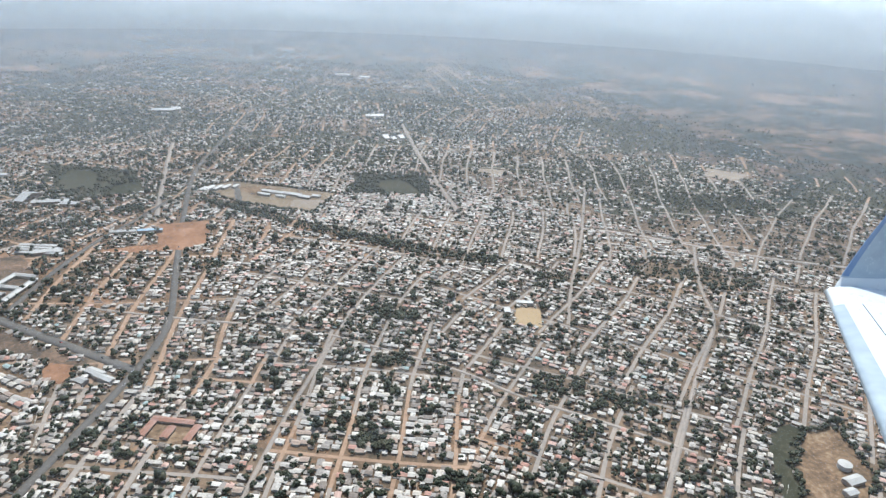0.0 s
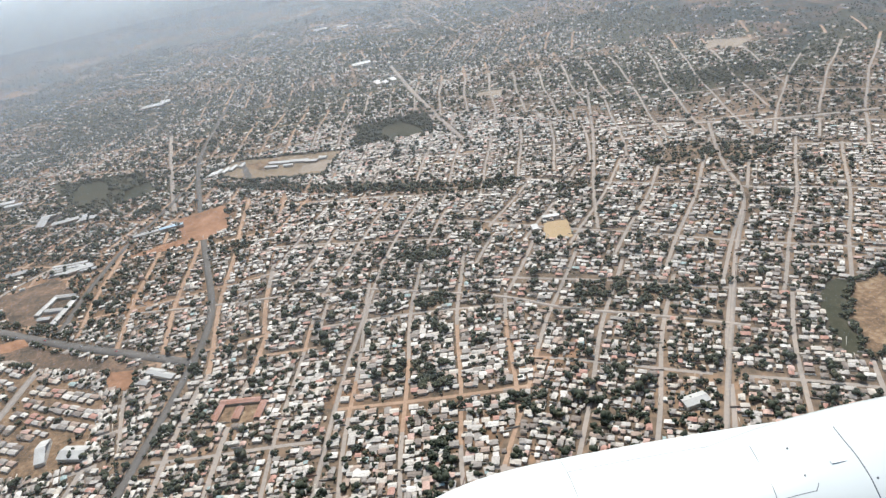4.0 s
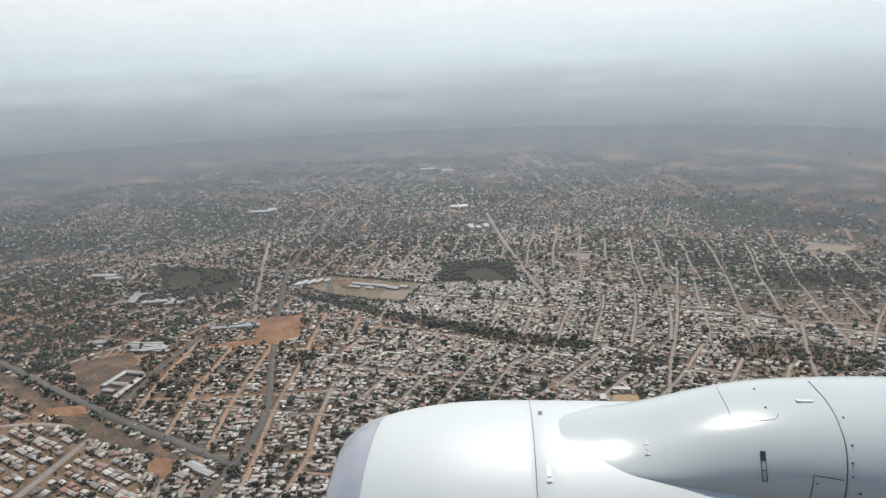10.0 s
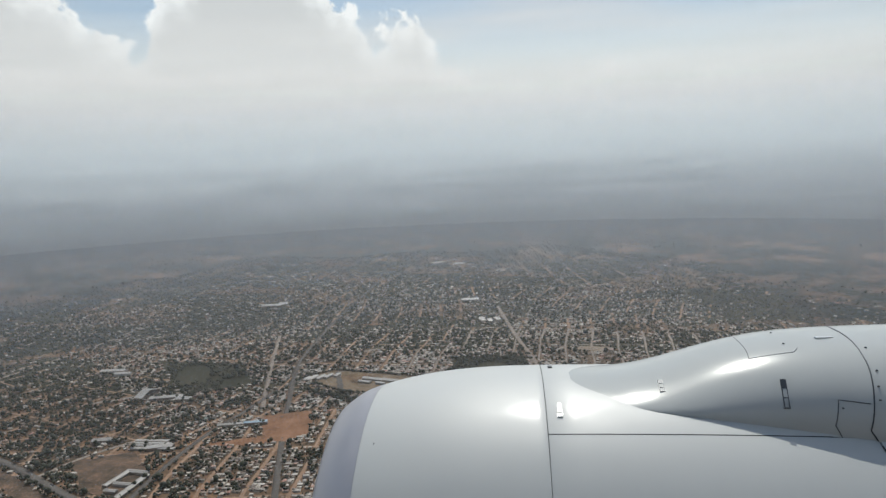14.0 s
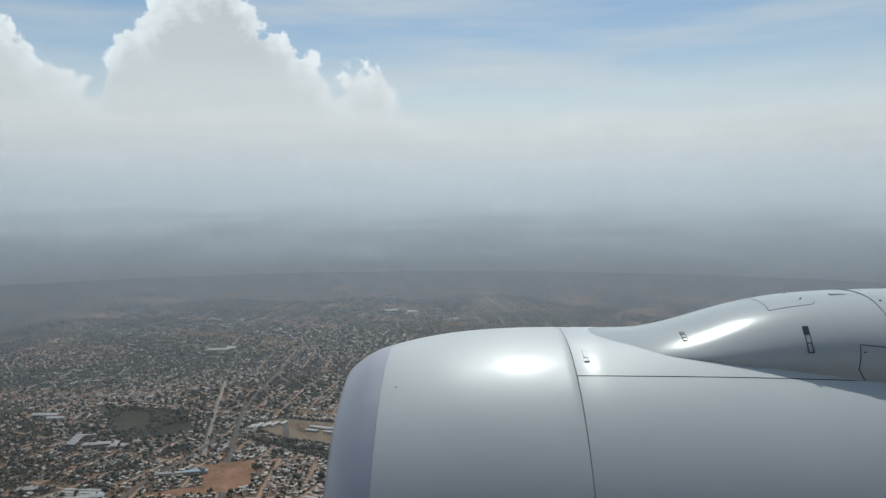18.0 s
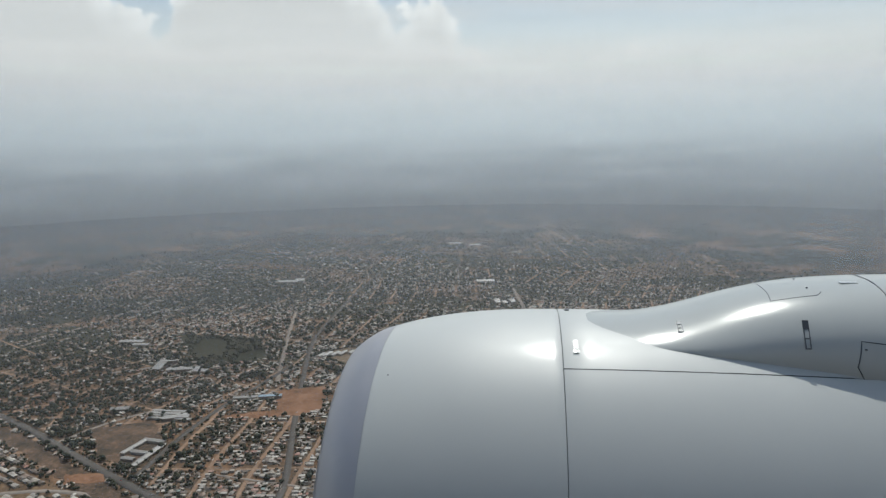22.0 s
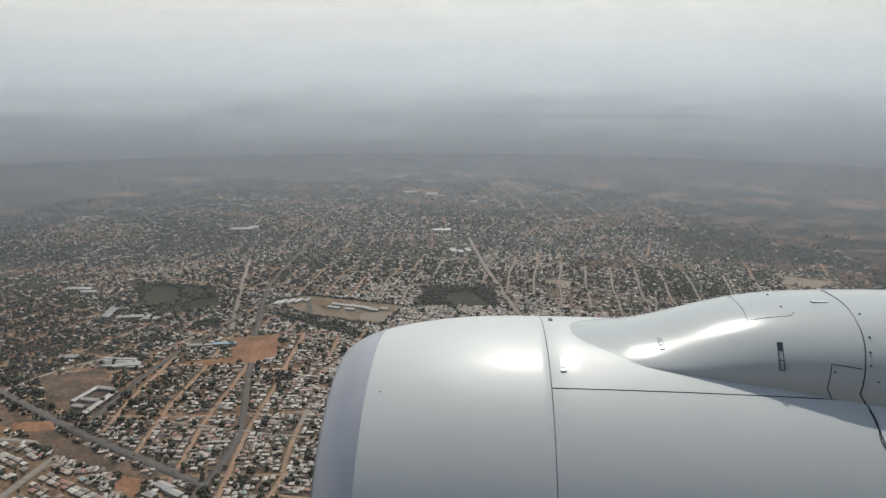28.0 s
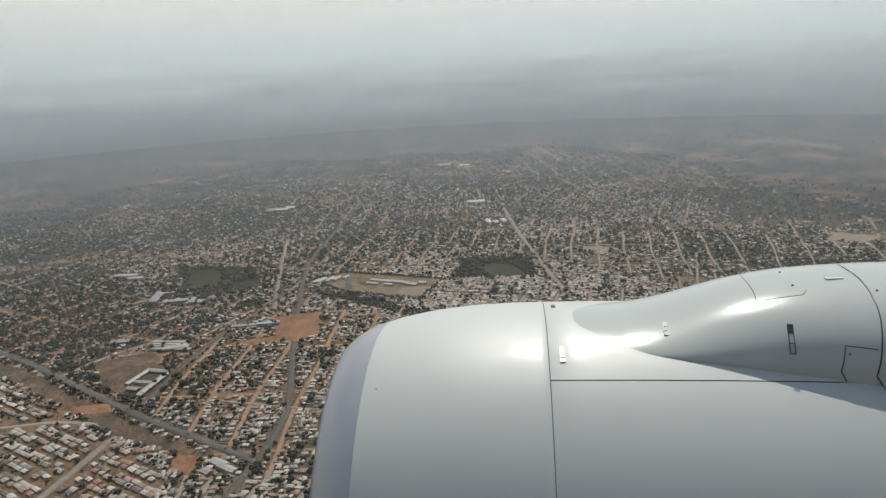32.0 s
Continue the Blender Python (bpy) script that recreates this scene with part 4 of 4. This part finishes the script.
fx = np.concatenate([0.33 + 0.22 * np.linspace(0, 1, 26) ** 2, np.linspace(0.58, 3.0, 40)])
fine = np.linspace(0.33, 3.0, 1200)
fw, ft = [], []
for k, out in ((1, fw), (2, ft)):
    v_ = np.interp(fine, [q[0] for q in FAIR], [q[k] for q in FAIR])
    for x in fx:                # round off the corners between the stations
        g_ = np.exp(-0.5 * ((fine - x) / max(0.002, min(0.10, 0.28 * (x - 0.327)))) ** 2)
        out.append(float((v_ * g_).sum() / g_.sum()))
pylon = part("pylon_fairing", grid_mesh("pylon_fairing", [[fairing_point(x, w, top, a) for a in np.linspace(0, math.pi, 61)] for x, w, top in zip(fx, fw, ft)], M_FAIRING), airliner,
             "smooth swelling pylon fairing above the engine")


def on_fairing(x, s_up, up=0.003):
    """A point on the cabin side of the fairing: s_up 0 at its foot, 1 at the crest."""
    x_, y_, z_ = fairing_point(x, float(np.interp(x, fx, fw)), float(np.interp(x, fx, ft)), s_up * math.pi / 2)
    return (x_, y_ - up * max(0.0, 1 - s_up), z_ + up * s_up)


def on_cowl(x, deg, up=0.003):
    r, a = body_radius(x) + up, radians(deg)
    return (x, -r * math.cos(a), r * math.sin(a))


def line_mesh(name, pts, width, mat, depth=0.004):
    """A thin raised or sealed line laid along points of a skin."""
    cu = bpy.data.curves.new(name, "CURVE")
    cu.dimensions, cu.bevel_depth, cu.bevel_resolution = "3D", width / 2, 1
    sp = cu.splines.new("POLY")
    sp.points.add(len(pts) - 1)
    for q, p in zip(sp.points, pts):
        q.co = (*p, 1)
    ob = bpy.data.objects.new(name, cu)
    scene.collection.objects.link(ob)
    me = bpy.data.meshes.new_from_object(ob.evaluated_get(bpy.context.evaluated_depsgraph_get()))
    bpy.data.objects.remove(ob)
    me.materials.append(mat) if not me.materials else None
    return me


# access panels, catches and marks
def outline(name, pts, parent, width=0.005, label="", mat=M_STEEL, surf=on_fairing):
    out = []
    for (x0, y0), (x1, y1) in zip(pts, pts[1:]):
        out += [surf(x0 + (x1 - x0) * t, y0 + (y1 - y0) * t, 0.0) for t in np.linspace(0, 1, 8)]
    part(name, line_mesh(name, out, width, mat), parent, label)


outline("access_panel", [(1.09, 1.16), (1.08, 1.06), (1.055, 0.86), (1.23, 0.89), (1.255, 0.93)], pylon, 0.0035, "sealed access panel outline")
outline("access_panel", [(1.315, 0.0), (1.29, 0.13), (1.31, 0.41), (1.42, 0.39)], pylon, 0.0045, "sealed access panel outline")
outline("panel_joint", [(1.50, 1.08), (1.49, 1.02), (1.483, 0.97), (1.477, 0.90), (1.47, 0.83), (1.465, 0.74), (1.457, 0.65), (1.435, 0.43), (1.41, 0.12), (1.44, 0.0)], pylon, 0.0055,
        "dark curved panel joint")


def catch(x, s_up, h):
    bm = bmesh.new()
    for dx in (-0.009, 0.009):
        box_bm(bm, dx - 0.0018, dx + 0.0018, -0.0025, 0.0025, -h / 2, h * 0.2)
    for dz in (-h / 2, -h * 0.15, h * 0.2):
        box_bm(bm, -0.0108, 0.0108, -0.0025, 0.0025, dz - 0.002, dz + 0.002)
    box_bm(bm, -0.0108, 0.0108, -0.0025, 0.002, h * 0.2 + 0.002, h / 2)      # solid hinge plate
    p0, p1 = Vector(on_fairing(x + 0.002, s_up + 0.06, 0.0)), Vector(on_fairing(x - 0.002, s_up - 0.06, 0.0))
    ob = part("catch", bm_mesh("catch", bm, M_STEEL), pylon, "small dark steel catch")
    ob.matrix_local = Matrix.Translation((p0 + p1) / 2) @ (p0 - p1).to_track_quat("Z", "Y").to_matrix().to_4x4()


catch(0.695, 0.71, 0.085)
catch(1.13, 0.455, 0.12)
for x, a, w, h in ((0.262, 73.5, 0.009, 0.032), (0.262, 70.9, 0.012, 0.010)):
    bm = bmesh.new()
    box_bm(bm, -w, w, -h, h, -0.002, 0.002)
    ob = part("placard", bm_mesh("placard", bm, M_MARK), nacelle, "tiny white placard")
    ob.matrix_local = Matrix.Translation(on_cowl(x, a)) @ Euler((radians(90 - a), 0, 0)).to_matrix().to_4x4()
bm = bmesh.new()
box_bm(bm, -0.01, 0.01, -0.012, 0.012, -0.002, 0.004)
ob = part("catch", bm_mesh("catch", bm, M_STEEL), nacelle)
ob.matrix_local = Matrix.Translation(on_cowl(0.25, 98.0))
bm = bmesh.new()
box_bm(bm, -0.035, 0.035, -0.009, 0.012, -0.002, 0.002)
ob = part("placard", bm_mesh("placard", bm, M_MARK), pylon, "tiny white placard")
ob.matrix_local = Matrix.Translation(on_fairing(1.395, 0.99, 0.001))
for x, s_up in ((1.505, 0.90), (1.485, 0.69), (1.465, 0.55), (1.455, 0.43), (1.475, 0.28), (1.32, 0.33), (1.23, 1.03), (1.22, 0.97)):
    bm = bmesh.new()
    bmesh.ops.create_cone(bm, segments=8, cap_ends=True, radius1=0.005, radius2=0.004, depth=0.004)
    ob = part("fastener", bm_mesh("fastener", bm, M_STEEL), pylon)
    ob.matrix_local = Matrix.Translation(on_fairing(x, s_up))
bm = bmesh.new()
bmesh.ops.create_cone(bm, segments=8, cap_ends=True, radius1=0.004, radius2=0.003, depth=0.004)
ob = part("fastener", bm_mesh("fastener", bm, M_STEEL), nacelle)
ob.matrix_local = Matrix.Translation(on_cowl(-0.50, 66.0, 0.0)) @ Euler((radians(24), 0, 0)).to_matrix().to_4x4()

# rubber seal along the rear cowl joint, and a small blister behind it
seal = []
for k, deg in enumerate(np.linspace(63, 20, 44)):
    seal.append(on_cowl(1.441 + 0.010 * math.sin(k * 0.62) * (0.3 + 0.7 * math.sin(k * 0.17) ** 2), float(deg), 0.001))
part("seal", line_mesh("seal", seal, 0.0045, M_DARK), nacelle, "wavy dark rubber seal")
bm = bmesh.new()
bmesh.ops.create_uvsphere(bm, u_segments=16, v_segments=8, radius=1.0)
for v_ in bm.verts:
    lean_ = 1.0 - 0.35 * v_.co.x
    v_.co = Vector((v_.co.x * 0.075, v_.co.y * 0.024 * lean_, v_.co.z * 0.018 * lean_))
me = bm_mesh("blister", bm, M_COWL)
me.polygons.foreach_set("use_smooth", np.ones(len(me.polygons), dtype=bool))
ob = part("blister", me, nacelle, "small teardrop blister on the cowl")
ob.matrix_local = Matrix.Translation(on_cowl(1.50, 49.0, 0.0)) @ Euler((radians(41), 0, 0)).to_matrix().to_4x4()

# plain cabin side behind the window seat: unseen, added for bounced light
hull = [[(x, -5.35 + r_ * math.cos(a), 1.75 + r_ * math.sin(a)) for a in np.linspace(0, 2 * math.pi, 72, endpoint=False)]
        for x, r_ in [(q, 1.88) for q in np.linspace(-6.0, 9.0, 11)]]
part("fuselage", grid_mesh("fuselage", hull, M_HULL, True), airliner, "unseen dark grey fuselage side, added for bounced light")

# wing, slat and winglet (engine coordinates)
def wing_section(x_le, chord, y, z, thick):
    return [(x_le + chord * t, y, z + thick * (2.6 * math.sqrt(max(t, 0)) * (1 - t) * 0.55 if s_ > 0 else -1.2 * math.sqrt(max(t, 0)) * (1 - t) * 0.55))
            for s_, t in [(1, q) for q in np.linspace(1, 0, 14)] + [(-1, q) for q in np.linspace(0.07, 1, 13)]]


W0 = Vector((7.30, 7.8, H - 3.08)) - Vector(AX)
W1 = Vector((9.55, 13.0, H - 3.54)) - Vector(AX)
span = [W0 + (W1 - W0) * t for t in np.linspace(-0.75, 1.0, 10)]
chords = np.linspace(3.6, 1.6, 10)
wing = part("wing", grid_mesh("wing", [wing_section(p.x, c, p.y, p.z, 0.11 * c) for p, c in zip(span, chords)], M_WING, True), airliner, "white tapered wing")
part("slat", grid_mesh("slat", [[(p.x + c * t - 0.012, p.y, p.z + s_ * 0.11 * c * 1.43 * math.sqrt(t) * (1 - t) * (1 if s_ > 0 else 0.5) + 0.012 * s_) for s_, t in
                                 ((1, 0.14), (1, 0.09), (1, 0.05), (1, 0.02), (1, 0.0), (-1, 0.02), (-1, 0.05))] for p, c in zip(span[:-1], chords[:-1])], M_SLAT), wing, "bare metal leading edge slat")


def winglet_row(t, q0=0.0, q1=1.0, puff=0.0):
    """One section of the winglet at a share of its height, from chord share q0 to q1 on both faces."""
    b = W1 + Vector((0.25 + 1.35 * t ** 1.2, 0.05 + 0.45 * (1 - (1 - t) ** 2), 0.02 + 2.3 * t ** 1.35))
    c = 1.35 - 0.85 * t
    row = [(1, v_) for v_ in np.linspace(q1, q0, 8)] + [(-1, v_) for v_ in np.linspace(q0 + (q1 - q0) * 0.1, q1, 7)]
    return [(b.x + c * q - puff, b.y + s_ * (0.06 * c * math.sqrt(max(q, 0.0)) * (1 - q) + puff), b.z) for s_, q in row]


part("root_fairing", grid_mesh("root_fairing", [winglet_row(t) for t in np.linspace(0, 0.17, 6)], M_WING, True), wing, "white curved winglet root")
part("winglet", grid_mesh("winglet", [winglet_row(t) for t in np.linspace(0.17, 1, 12)], M_TIP, True), wing, "pale blue-white upswept winglet")
part("leading_edge", grid_mesh("leading_edge", [winglet_row(t, 0.0, 0.13, 0.005) for t in np.linspace(0.19, 0.99, 12)], M_BLUE), wing, "blue winglet leading edge")
joint_ = [(p.x + c * 0.34, p.y, p.z + 0.11 * c * 1.43 * math.sqrt(0.34) * 0.66 + 0.002) for p, c in zip(span[4:9], chords[4:9])]
part("panel_joint", line_mesh("panel_joint", joint_, 0.014, M_DARK), wing, "dark panel joint on the wing")


# ---- larger buildings and marks of the town ----
def gable_house(name, x, y, w, dp, h, turn, roof_mat, label, category="building", group="", rise=0.16, wall_mat=M_WALL_ONE):
    top = thing(name, (x, y, 0), label, category, group, turn)
    bm = bmesh.new()
    box_bm(bm, -w / 2, w / 2, -dp / 2, dp / 2, 0, h)
    part("wall", bm_mesh("wall", bm, wall_mat), top)
    part("roof", roof_mesh(w, dp, h, rise * dp, roof_mat), top)
    return top


def roof_mesh(w, dp, h, up, mat):
    """A low gable roof with an overhang and a sheet's thickness."""
    bm = bmesh.new()
    ends = []
    for sx in (-1, 1):
        x = sx * (w / 2 + 0.5)
        ends.append([bm.verts.new((x, yy, zz)) for yy, zz in ((-dp / 2 - 0.5, h), (0, h + up), (dp / 2 + 0.5, h), (dp / 2 + 0.5, h - 0.15), (0, h + up - 0.2), (-dp / 2 - 0.5, h - 0.15))])
    for i in range(6):
        j = (i + 1) % 6
        bm.faces.new((ends[0][i], ends[0][j], ends[1][j], ends[1][i]))
    for e in ends:
        bm.faces.new((e[0], e[1], e[4], e[5]))
        bm.faces.new((e[1], e[2], e[3], e[4]))
    return bm_mesh("roof", bm, mat)


BLUE_ROOF = painted("blue_sheet_roof", (0.25, 0.34, 0.40), 0.5, scale=0.06, vary=0.05)
GREY_ROOF = painted("grey_sheet_roof", (0.29, 0.272, 0.245), 0.5, scale=0.05, vary=0.07)
# school round a red yard
for x, y, w, dp, t in ((-265, 649, 50, 8, -8), (-290, 634, 26, 8, 80), (-238, 627, 28, 8, 80), (-265, 628, 20, 9, 80)):
    gable_house("school_building", x, y, w, dp, 3.4, t, M_RED_ROOF, "long school block with a red roof beside the yard", "school", "school blocks")
# big sheds
for x, y, w, dp, t, m in ((-450, 612, 32, 20, -14, M_WHITE_ROOF), (-491, 624, 11, 40, 12, M_WHITE_ROOF), (222, 509, 26, 14, 10, M_WHITE_ROOF), (-392, 741, 26, 11, -28, M_WHITE_ROOF), (-377, 730, 30, 9, -28, M_WHITE_ROOF),
                          (-401, 722, 14, 10, -28, GREY_ROOF), (484, 566, 22, 12, 20, M_WHITE_ROOF), (470, 548, 14, 9, 20, M_WHITE_ROOF), (182, 962, 26, 8, -5, M_WHITE_ROOF), (150, 935, 9, 16, 5, M_WHITE_ROOF)):
    gable_house("warehouse", x, y, w, dp, 5.0, t, m, "large shed with a pale sheet-metal roof", "warehouse", "large sheds")
# round tank on the depot plot
tank = thing("storage_tank", (488, 590, 0), "round white storage tank on a sandy plot", "tank")
bm = bmesh.new()
bmesh.ops.create_cone(bm, segments=28, cap_ends=True, radius1=7.5, radius2=7.5, depth=6, matrix=Matrix.Translation((0, 0, 3)))
part("wall", bm_mesh("wall", bm, M_WHITE_ROOF), tank)
bm = bmesh.new()
bmesh.ops.create_cone(bm, segments=28, cap_ends=True, radius1=7.7, radius2=0.6, depth=1.2, matrix=Matrix.Translation((0, 0, 6.6)))
part("roof", bm_mesh("roof", bm, M_WHITE_ROOF), tank)
# the walled yard
for x, y, w, dp, t in ((-458, 1478, 34, 11, 70), (-440, 1484, 30, 10, 70), (-424, 1490, 28, 10, 70), (-470, 1472, 24, 9, 70), (-405, 1498, 20, 9, 70), (-315, 1468, 50, 12, -18), (-270, 1456, 44, 12, -18),
                       (-330, 1450, 30, 10, -18), (-240, 1440, 28, 12, -18), (-292, 1440, 22, 9, -18), (-215, 1448, 18, 10, -18)):
    gable_house("yard_shed", x, y, w, dp, 4.5, t, M_WHITE_ROOF, "long white-roofed shed in the walled yard", "shed", "sheds in the walled yard")
# factory halls
for k, (dx_, dy_, w_, l_) in enumerate(((0, 0, 14, 44), (24, -12, 12, 30), (46, 6, 14, 36))):
    gable_house("factory_hall", -90 + dx_, 2000 + dy_, w_, l_, 6, 24, GREY_ROOF, "long factory hall with a grey sheet roof", "factory", "factory halls")
# institution beside the highway
for x, y, w, dp, t in ((-640, 985, 52, 9, 78), (-600, 960, 78, 10, 84), (-618, 1010, 40, 9, -8), (-620, 968, 30, 8, -8), (-626, 945, 22, 8, -8)):
    gable_house("school_building", x, y, w, dp, 4.5, t, GREY_ROOF, "long grey-roofed block of a walled institution", "school", "institution blocks")
for k in range(4):
    gable_house("long_block", -640 - 6 * k, 1100 + 11 * k, 82 - 6 * k, 7, 4, -1, M_WHITE_ROOF if k != 1 else GREY_ROOF, "long narrow block with a pale sheet roof", "building", "long blocks")
for x, y, w, dp, t, m in ((-540, 1204, 46, 10, 12, GREY_ROOF), (-494, 1215, 44, 10, 12, BLUE_ROOF), (-800, 1375, 20, 60, -10, M_WHITE_ROOF), (-745, 1355, 70, 16, 14, M_WHITE_ROOF),
                          (-978, 1543, 60, 18, 5, M_WHITE_ROOF), (-940, 1520, 40, 14, 5, M_WHITE_ROOF), (-821, 2252, 70, 26, 10, M_WHITE_ROOF), (-790, 2280, 30, 30, 10, M_WHITE_ROOF),
                          (-702, 1346, 34, 16, 6, M_WHITE_ROOF), (-640, 1100, 22, 12, 20, M_WHITE_ROOF), (-619, 1107, 26, 14, 8, M_WHITE_ROOF), (-138, 2287, 60, 26, 8, M_WHITE_ROOF),
                          (-755, 1132, 34, 14, 12, GREY_ROOF), (-328, 3100, 60, 20, 4, GREY_ROOF), (-230, 3060, 50, 20, 4, GREY_ROOF)):
    gable_house("warehouse", x, y, w, dp, 6.0, t, m, "large shed with a pale sheet-metal roof", "warehouse", "large sheds")
# straight terraces on the flat by the highway, in pairs of rows
TERRACES = next(q[1] for q in PATCHES if q[2] == "terrace_ground")
ct_, st_ = math.cos(radians(-26)), math.sin(radians(-26))
for i in range(-16, 17):
    for k in range(-20, 21):
        du, dv = 14.5 * k + rng.uniform(-2.5, 2.5), 11.5 * i + (2.6 if i % 2 else -1.0) + rng.uniform(-1.2, 1.2)
        x, y = -690 + du * ct_ - dv * st_, 775 + du * st_ + dv * ct_
        spot = (np.array([x]), np.array([y]))
        if rng.random() < 0.12 or not inside(*spot, TERRACES)[0] or road_gap(*spot)[0] < 9 or inside(*spot, PATCHES[5][1])[0] or min(math.hypot(x + 450, y - 612), math.hypot(x + 491, y - 624)) < 34:
            continue
        gable_house("terrace_house", x, y, rng.uniform(7.5, 14), rng.uniform(5, 7), 3.0, -26 + rng.normal(0, 2.5), M_ROOF_ONE, "low terrace with a weathered sheet-metal roof", "house", "terraces by the highway")

# perimeter wall of the yard
ring = PATCHES[1][1]
bm = bmesh.new()
for (x0, y0), (x1, y1) in zip(ring, ring[1:] + ring[:1]):
    d = Vector((x1 - x0, y1 - y0, 0)).normalized()
    q = Vector((-d.y, d.x, 0)) * 0.25
    vs = [bm.verts.new(Vector((px_, py_, z)) + q * sgn) for z in (0, 2.6) for px_, py_, sgn in ((x0, y0, 1), (x1, y1, 1), (x1, y1, -1), (x0, y0, -1))]
    for f in ((0, 1, 5, 4), (1, 2, 6, 5), (2, 3, 7, 6), (3, 0, 4, 7), (4, 5, 6, 7)):
        bm.faces.new([vs[i] for i in f])
tagged(new("yard_wall", bm_mesh("yard_wall", bm, M_WALL_ONE)), "plastered wall round the large yard", "wall", kind="structure")

# bare soil of the yard, a drive between its two halves
for nm_, pts_, mt_, lb_ in (("yard_soil", [(-395, 1505), (-340, 1512), (-300, 1480), (-345, 1440), (-385, 1470)], M_BROWN, "brown trodden soil inside the walled yard"),
                            ("yard_soil", [(-260, 1425), (-190, 1432), (-205, 1372), (-265, 1388)], M_PALE, "pale sandy ground inside the walled yard"),
                            ("yard_drive", [(-418, 1532), (-404, 1524), (-368, 1410), (-382, 1408)], M_ASPHALT, "grey drive between the halves of the yard")):
    bm = bmesh.new()
    top_ = [bm.verts.new((x, y, 0.432 if mt_ is not M_ASPHALT else 0.445)) for x, y in rough_edge(pts_, 9.0, 1.2)]
    bm.faces.new(top_)
    bmesh.ops.extrude_face_region(bm, geom=bm.faces[:])
    for v_ in top_:
        v_.co.z = 0.2
    tagged(new(nm_, bm_mesh(nm_, bm, mt_)), lb_, "soil" if nm_ == "yard_soil" else "road", kind="structure")

# ---- single houses and trees near the flight line ----
STYLES = []
for k, (w, dp, h) in enumerate(((9.5, 7, 3.0), (8, 6, 2.8), (11, 7.5, 3.1), (6, 5, 2.5), (5, 4.2, 2.4))):
    me = bmesh.new()
    box_bm(me, -w / 2, w / 2, -dp / 2, dp / 2, 0, h)
    STYLES.append((w, bm_mesh("wall", me, M_WALL_ONE), roof_mesh(w, dp, h, 0.14 * dp, M_ROOF_ONE)))
for q in houses[single]:
    st = min(STYLES, key=lambda s_: abs(s_[0] - q[2]))
    top = thing("house", (q[0], q[1], 0), "low plastered house with a sheet-metal roof", "house", "houses near the flight line", math.degrees(q[4]))
    part("wall", st[1], top)
    part("roof", st[2], top)


def crown_mesh(seed):
    r = np.random.default_rng(seed)
    vv, ff, off = [], [], 0
    for q in range(16):
        tv, tf = clump(seed * 31 + q, 2, 6)
        a, d, z = r.uniform(0, 6.28), r.uniform(0.1, 0.8), r.uniform(0.55, 1.35)
        s_ = r.uniform(0.3, 0.5)
        vv.append(tv * s_ + (math.cos(a) * d, math.sin(a) * d, z))
        ff.append(tf + off)
        off += len(tv)
    return fast_mesh("crown", np.concatenate(vv), np.concatenate(ff), M_LEAF_ONE)


CROWNS = [crown_mesh(s_) for s_ in range(4)]
bm = bmesh.new()
bmesh.ops.create_cone(bm, segments=7, radius1=0.12, radius2=0.06, depth=0.9, matrix=Matrix.Translation((0, 0, 0.45)))
for a in (0.4, 2.5, 4.4):
    bmesh.ops.create_cone(bm, segments=5, radius1=0.06, radius2=0.02, depth=0.7, matrix=Matrix.Translation((0.2 * math.cos(a), 0.2 * math.sin(a), 0.9)) @ Euler((0.6 * -math.sin(a), 0.6 * math.cos(a), 0)).to_matrix().to_4x4())
TRUNK = bm_mesh("trunk", bm, M_BARK)
for k, q in enumerate(lone_trees):
    top = thing("tree", (q[0], q[1], 0), "dark green shade tree with a spreading crown", "tree", "trees near the flight line", float(k * 47 % 360))
    top.scale = (q[2], q[2], q[2])
    part("crown", CROWNS[k % 4], top)
    part("trunk", TRUNK, top)

# cars on the highway
CAR_PAINT = varied("car_paint", [(0, (0.7, 0.7, 0.7)), (0.5, (0.35, 0.36, 0.38)), (0.75, (0.4, 0.06, 0.05))], 0.3, single=True)
M_GLASS = painted("dark_car_glass", (0.03, 0.035, 0.04), 0.1)
M_TYRE = painted("tyre_rubber", (0.02, 0.02, 0.02), 0.9)


def car(x, y, turn):
    top = thing("car", (x, y, 0.28), "small car driving on the tarred road", "car", "cars on the road", turn)
    bm = bmesh.new()
    box_bm(bm, -2.1, 2.1, -0.85, 0.85, 0.3, 0.95)
    bmesh.ops.bevel(bm, geom=bm.edges[:], offset=0.12, segments=1, affect="EDGES")
    part("body", bm_mesh("body", bm, CAR_PAINT), top)
    bm = bmesh.new()
    box_bm(bm, -1.2, 1.0, -0.75, 0.75, 0.93, 1.5)
    for v_ in bm.verts:
        if v_.co.z > 1.2:
            v_.co.x *= 0.72
    part("cabin", bm_mesh("cabin", bm, M_GLASS), top)
    for sx in (-1.3, 1.3):
        for sy in (-0.8, 0.8):
            bm = bmesh.new()
            bmesh.ops.create_cone(bm, segments=12, cap_ends=True, radius1=0.33, radius2=0.33, depth=0.22, matrix=Matrix.Translation((sx, sy, 0.33)) @ Euler((math.pi / 2, 0, 0)).to_matrix().to_4x4())
            part("wheel", bm_mesh("wheel", bm, M_TYRE), top)


for x, y in ((-655, 909), (-600, 883), (-532, 847), (-470, 815), (-740, 967), (-400, 779), (-800, 1004)):
    car(x, y, -29 if x > -700 else -31)
for x, y in ((-350, 750), (-349, 720), (-420, 1150), (-500, 1450)):
    car(x, y, 88)
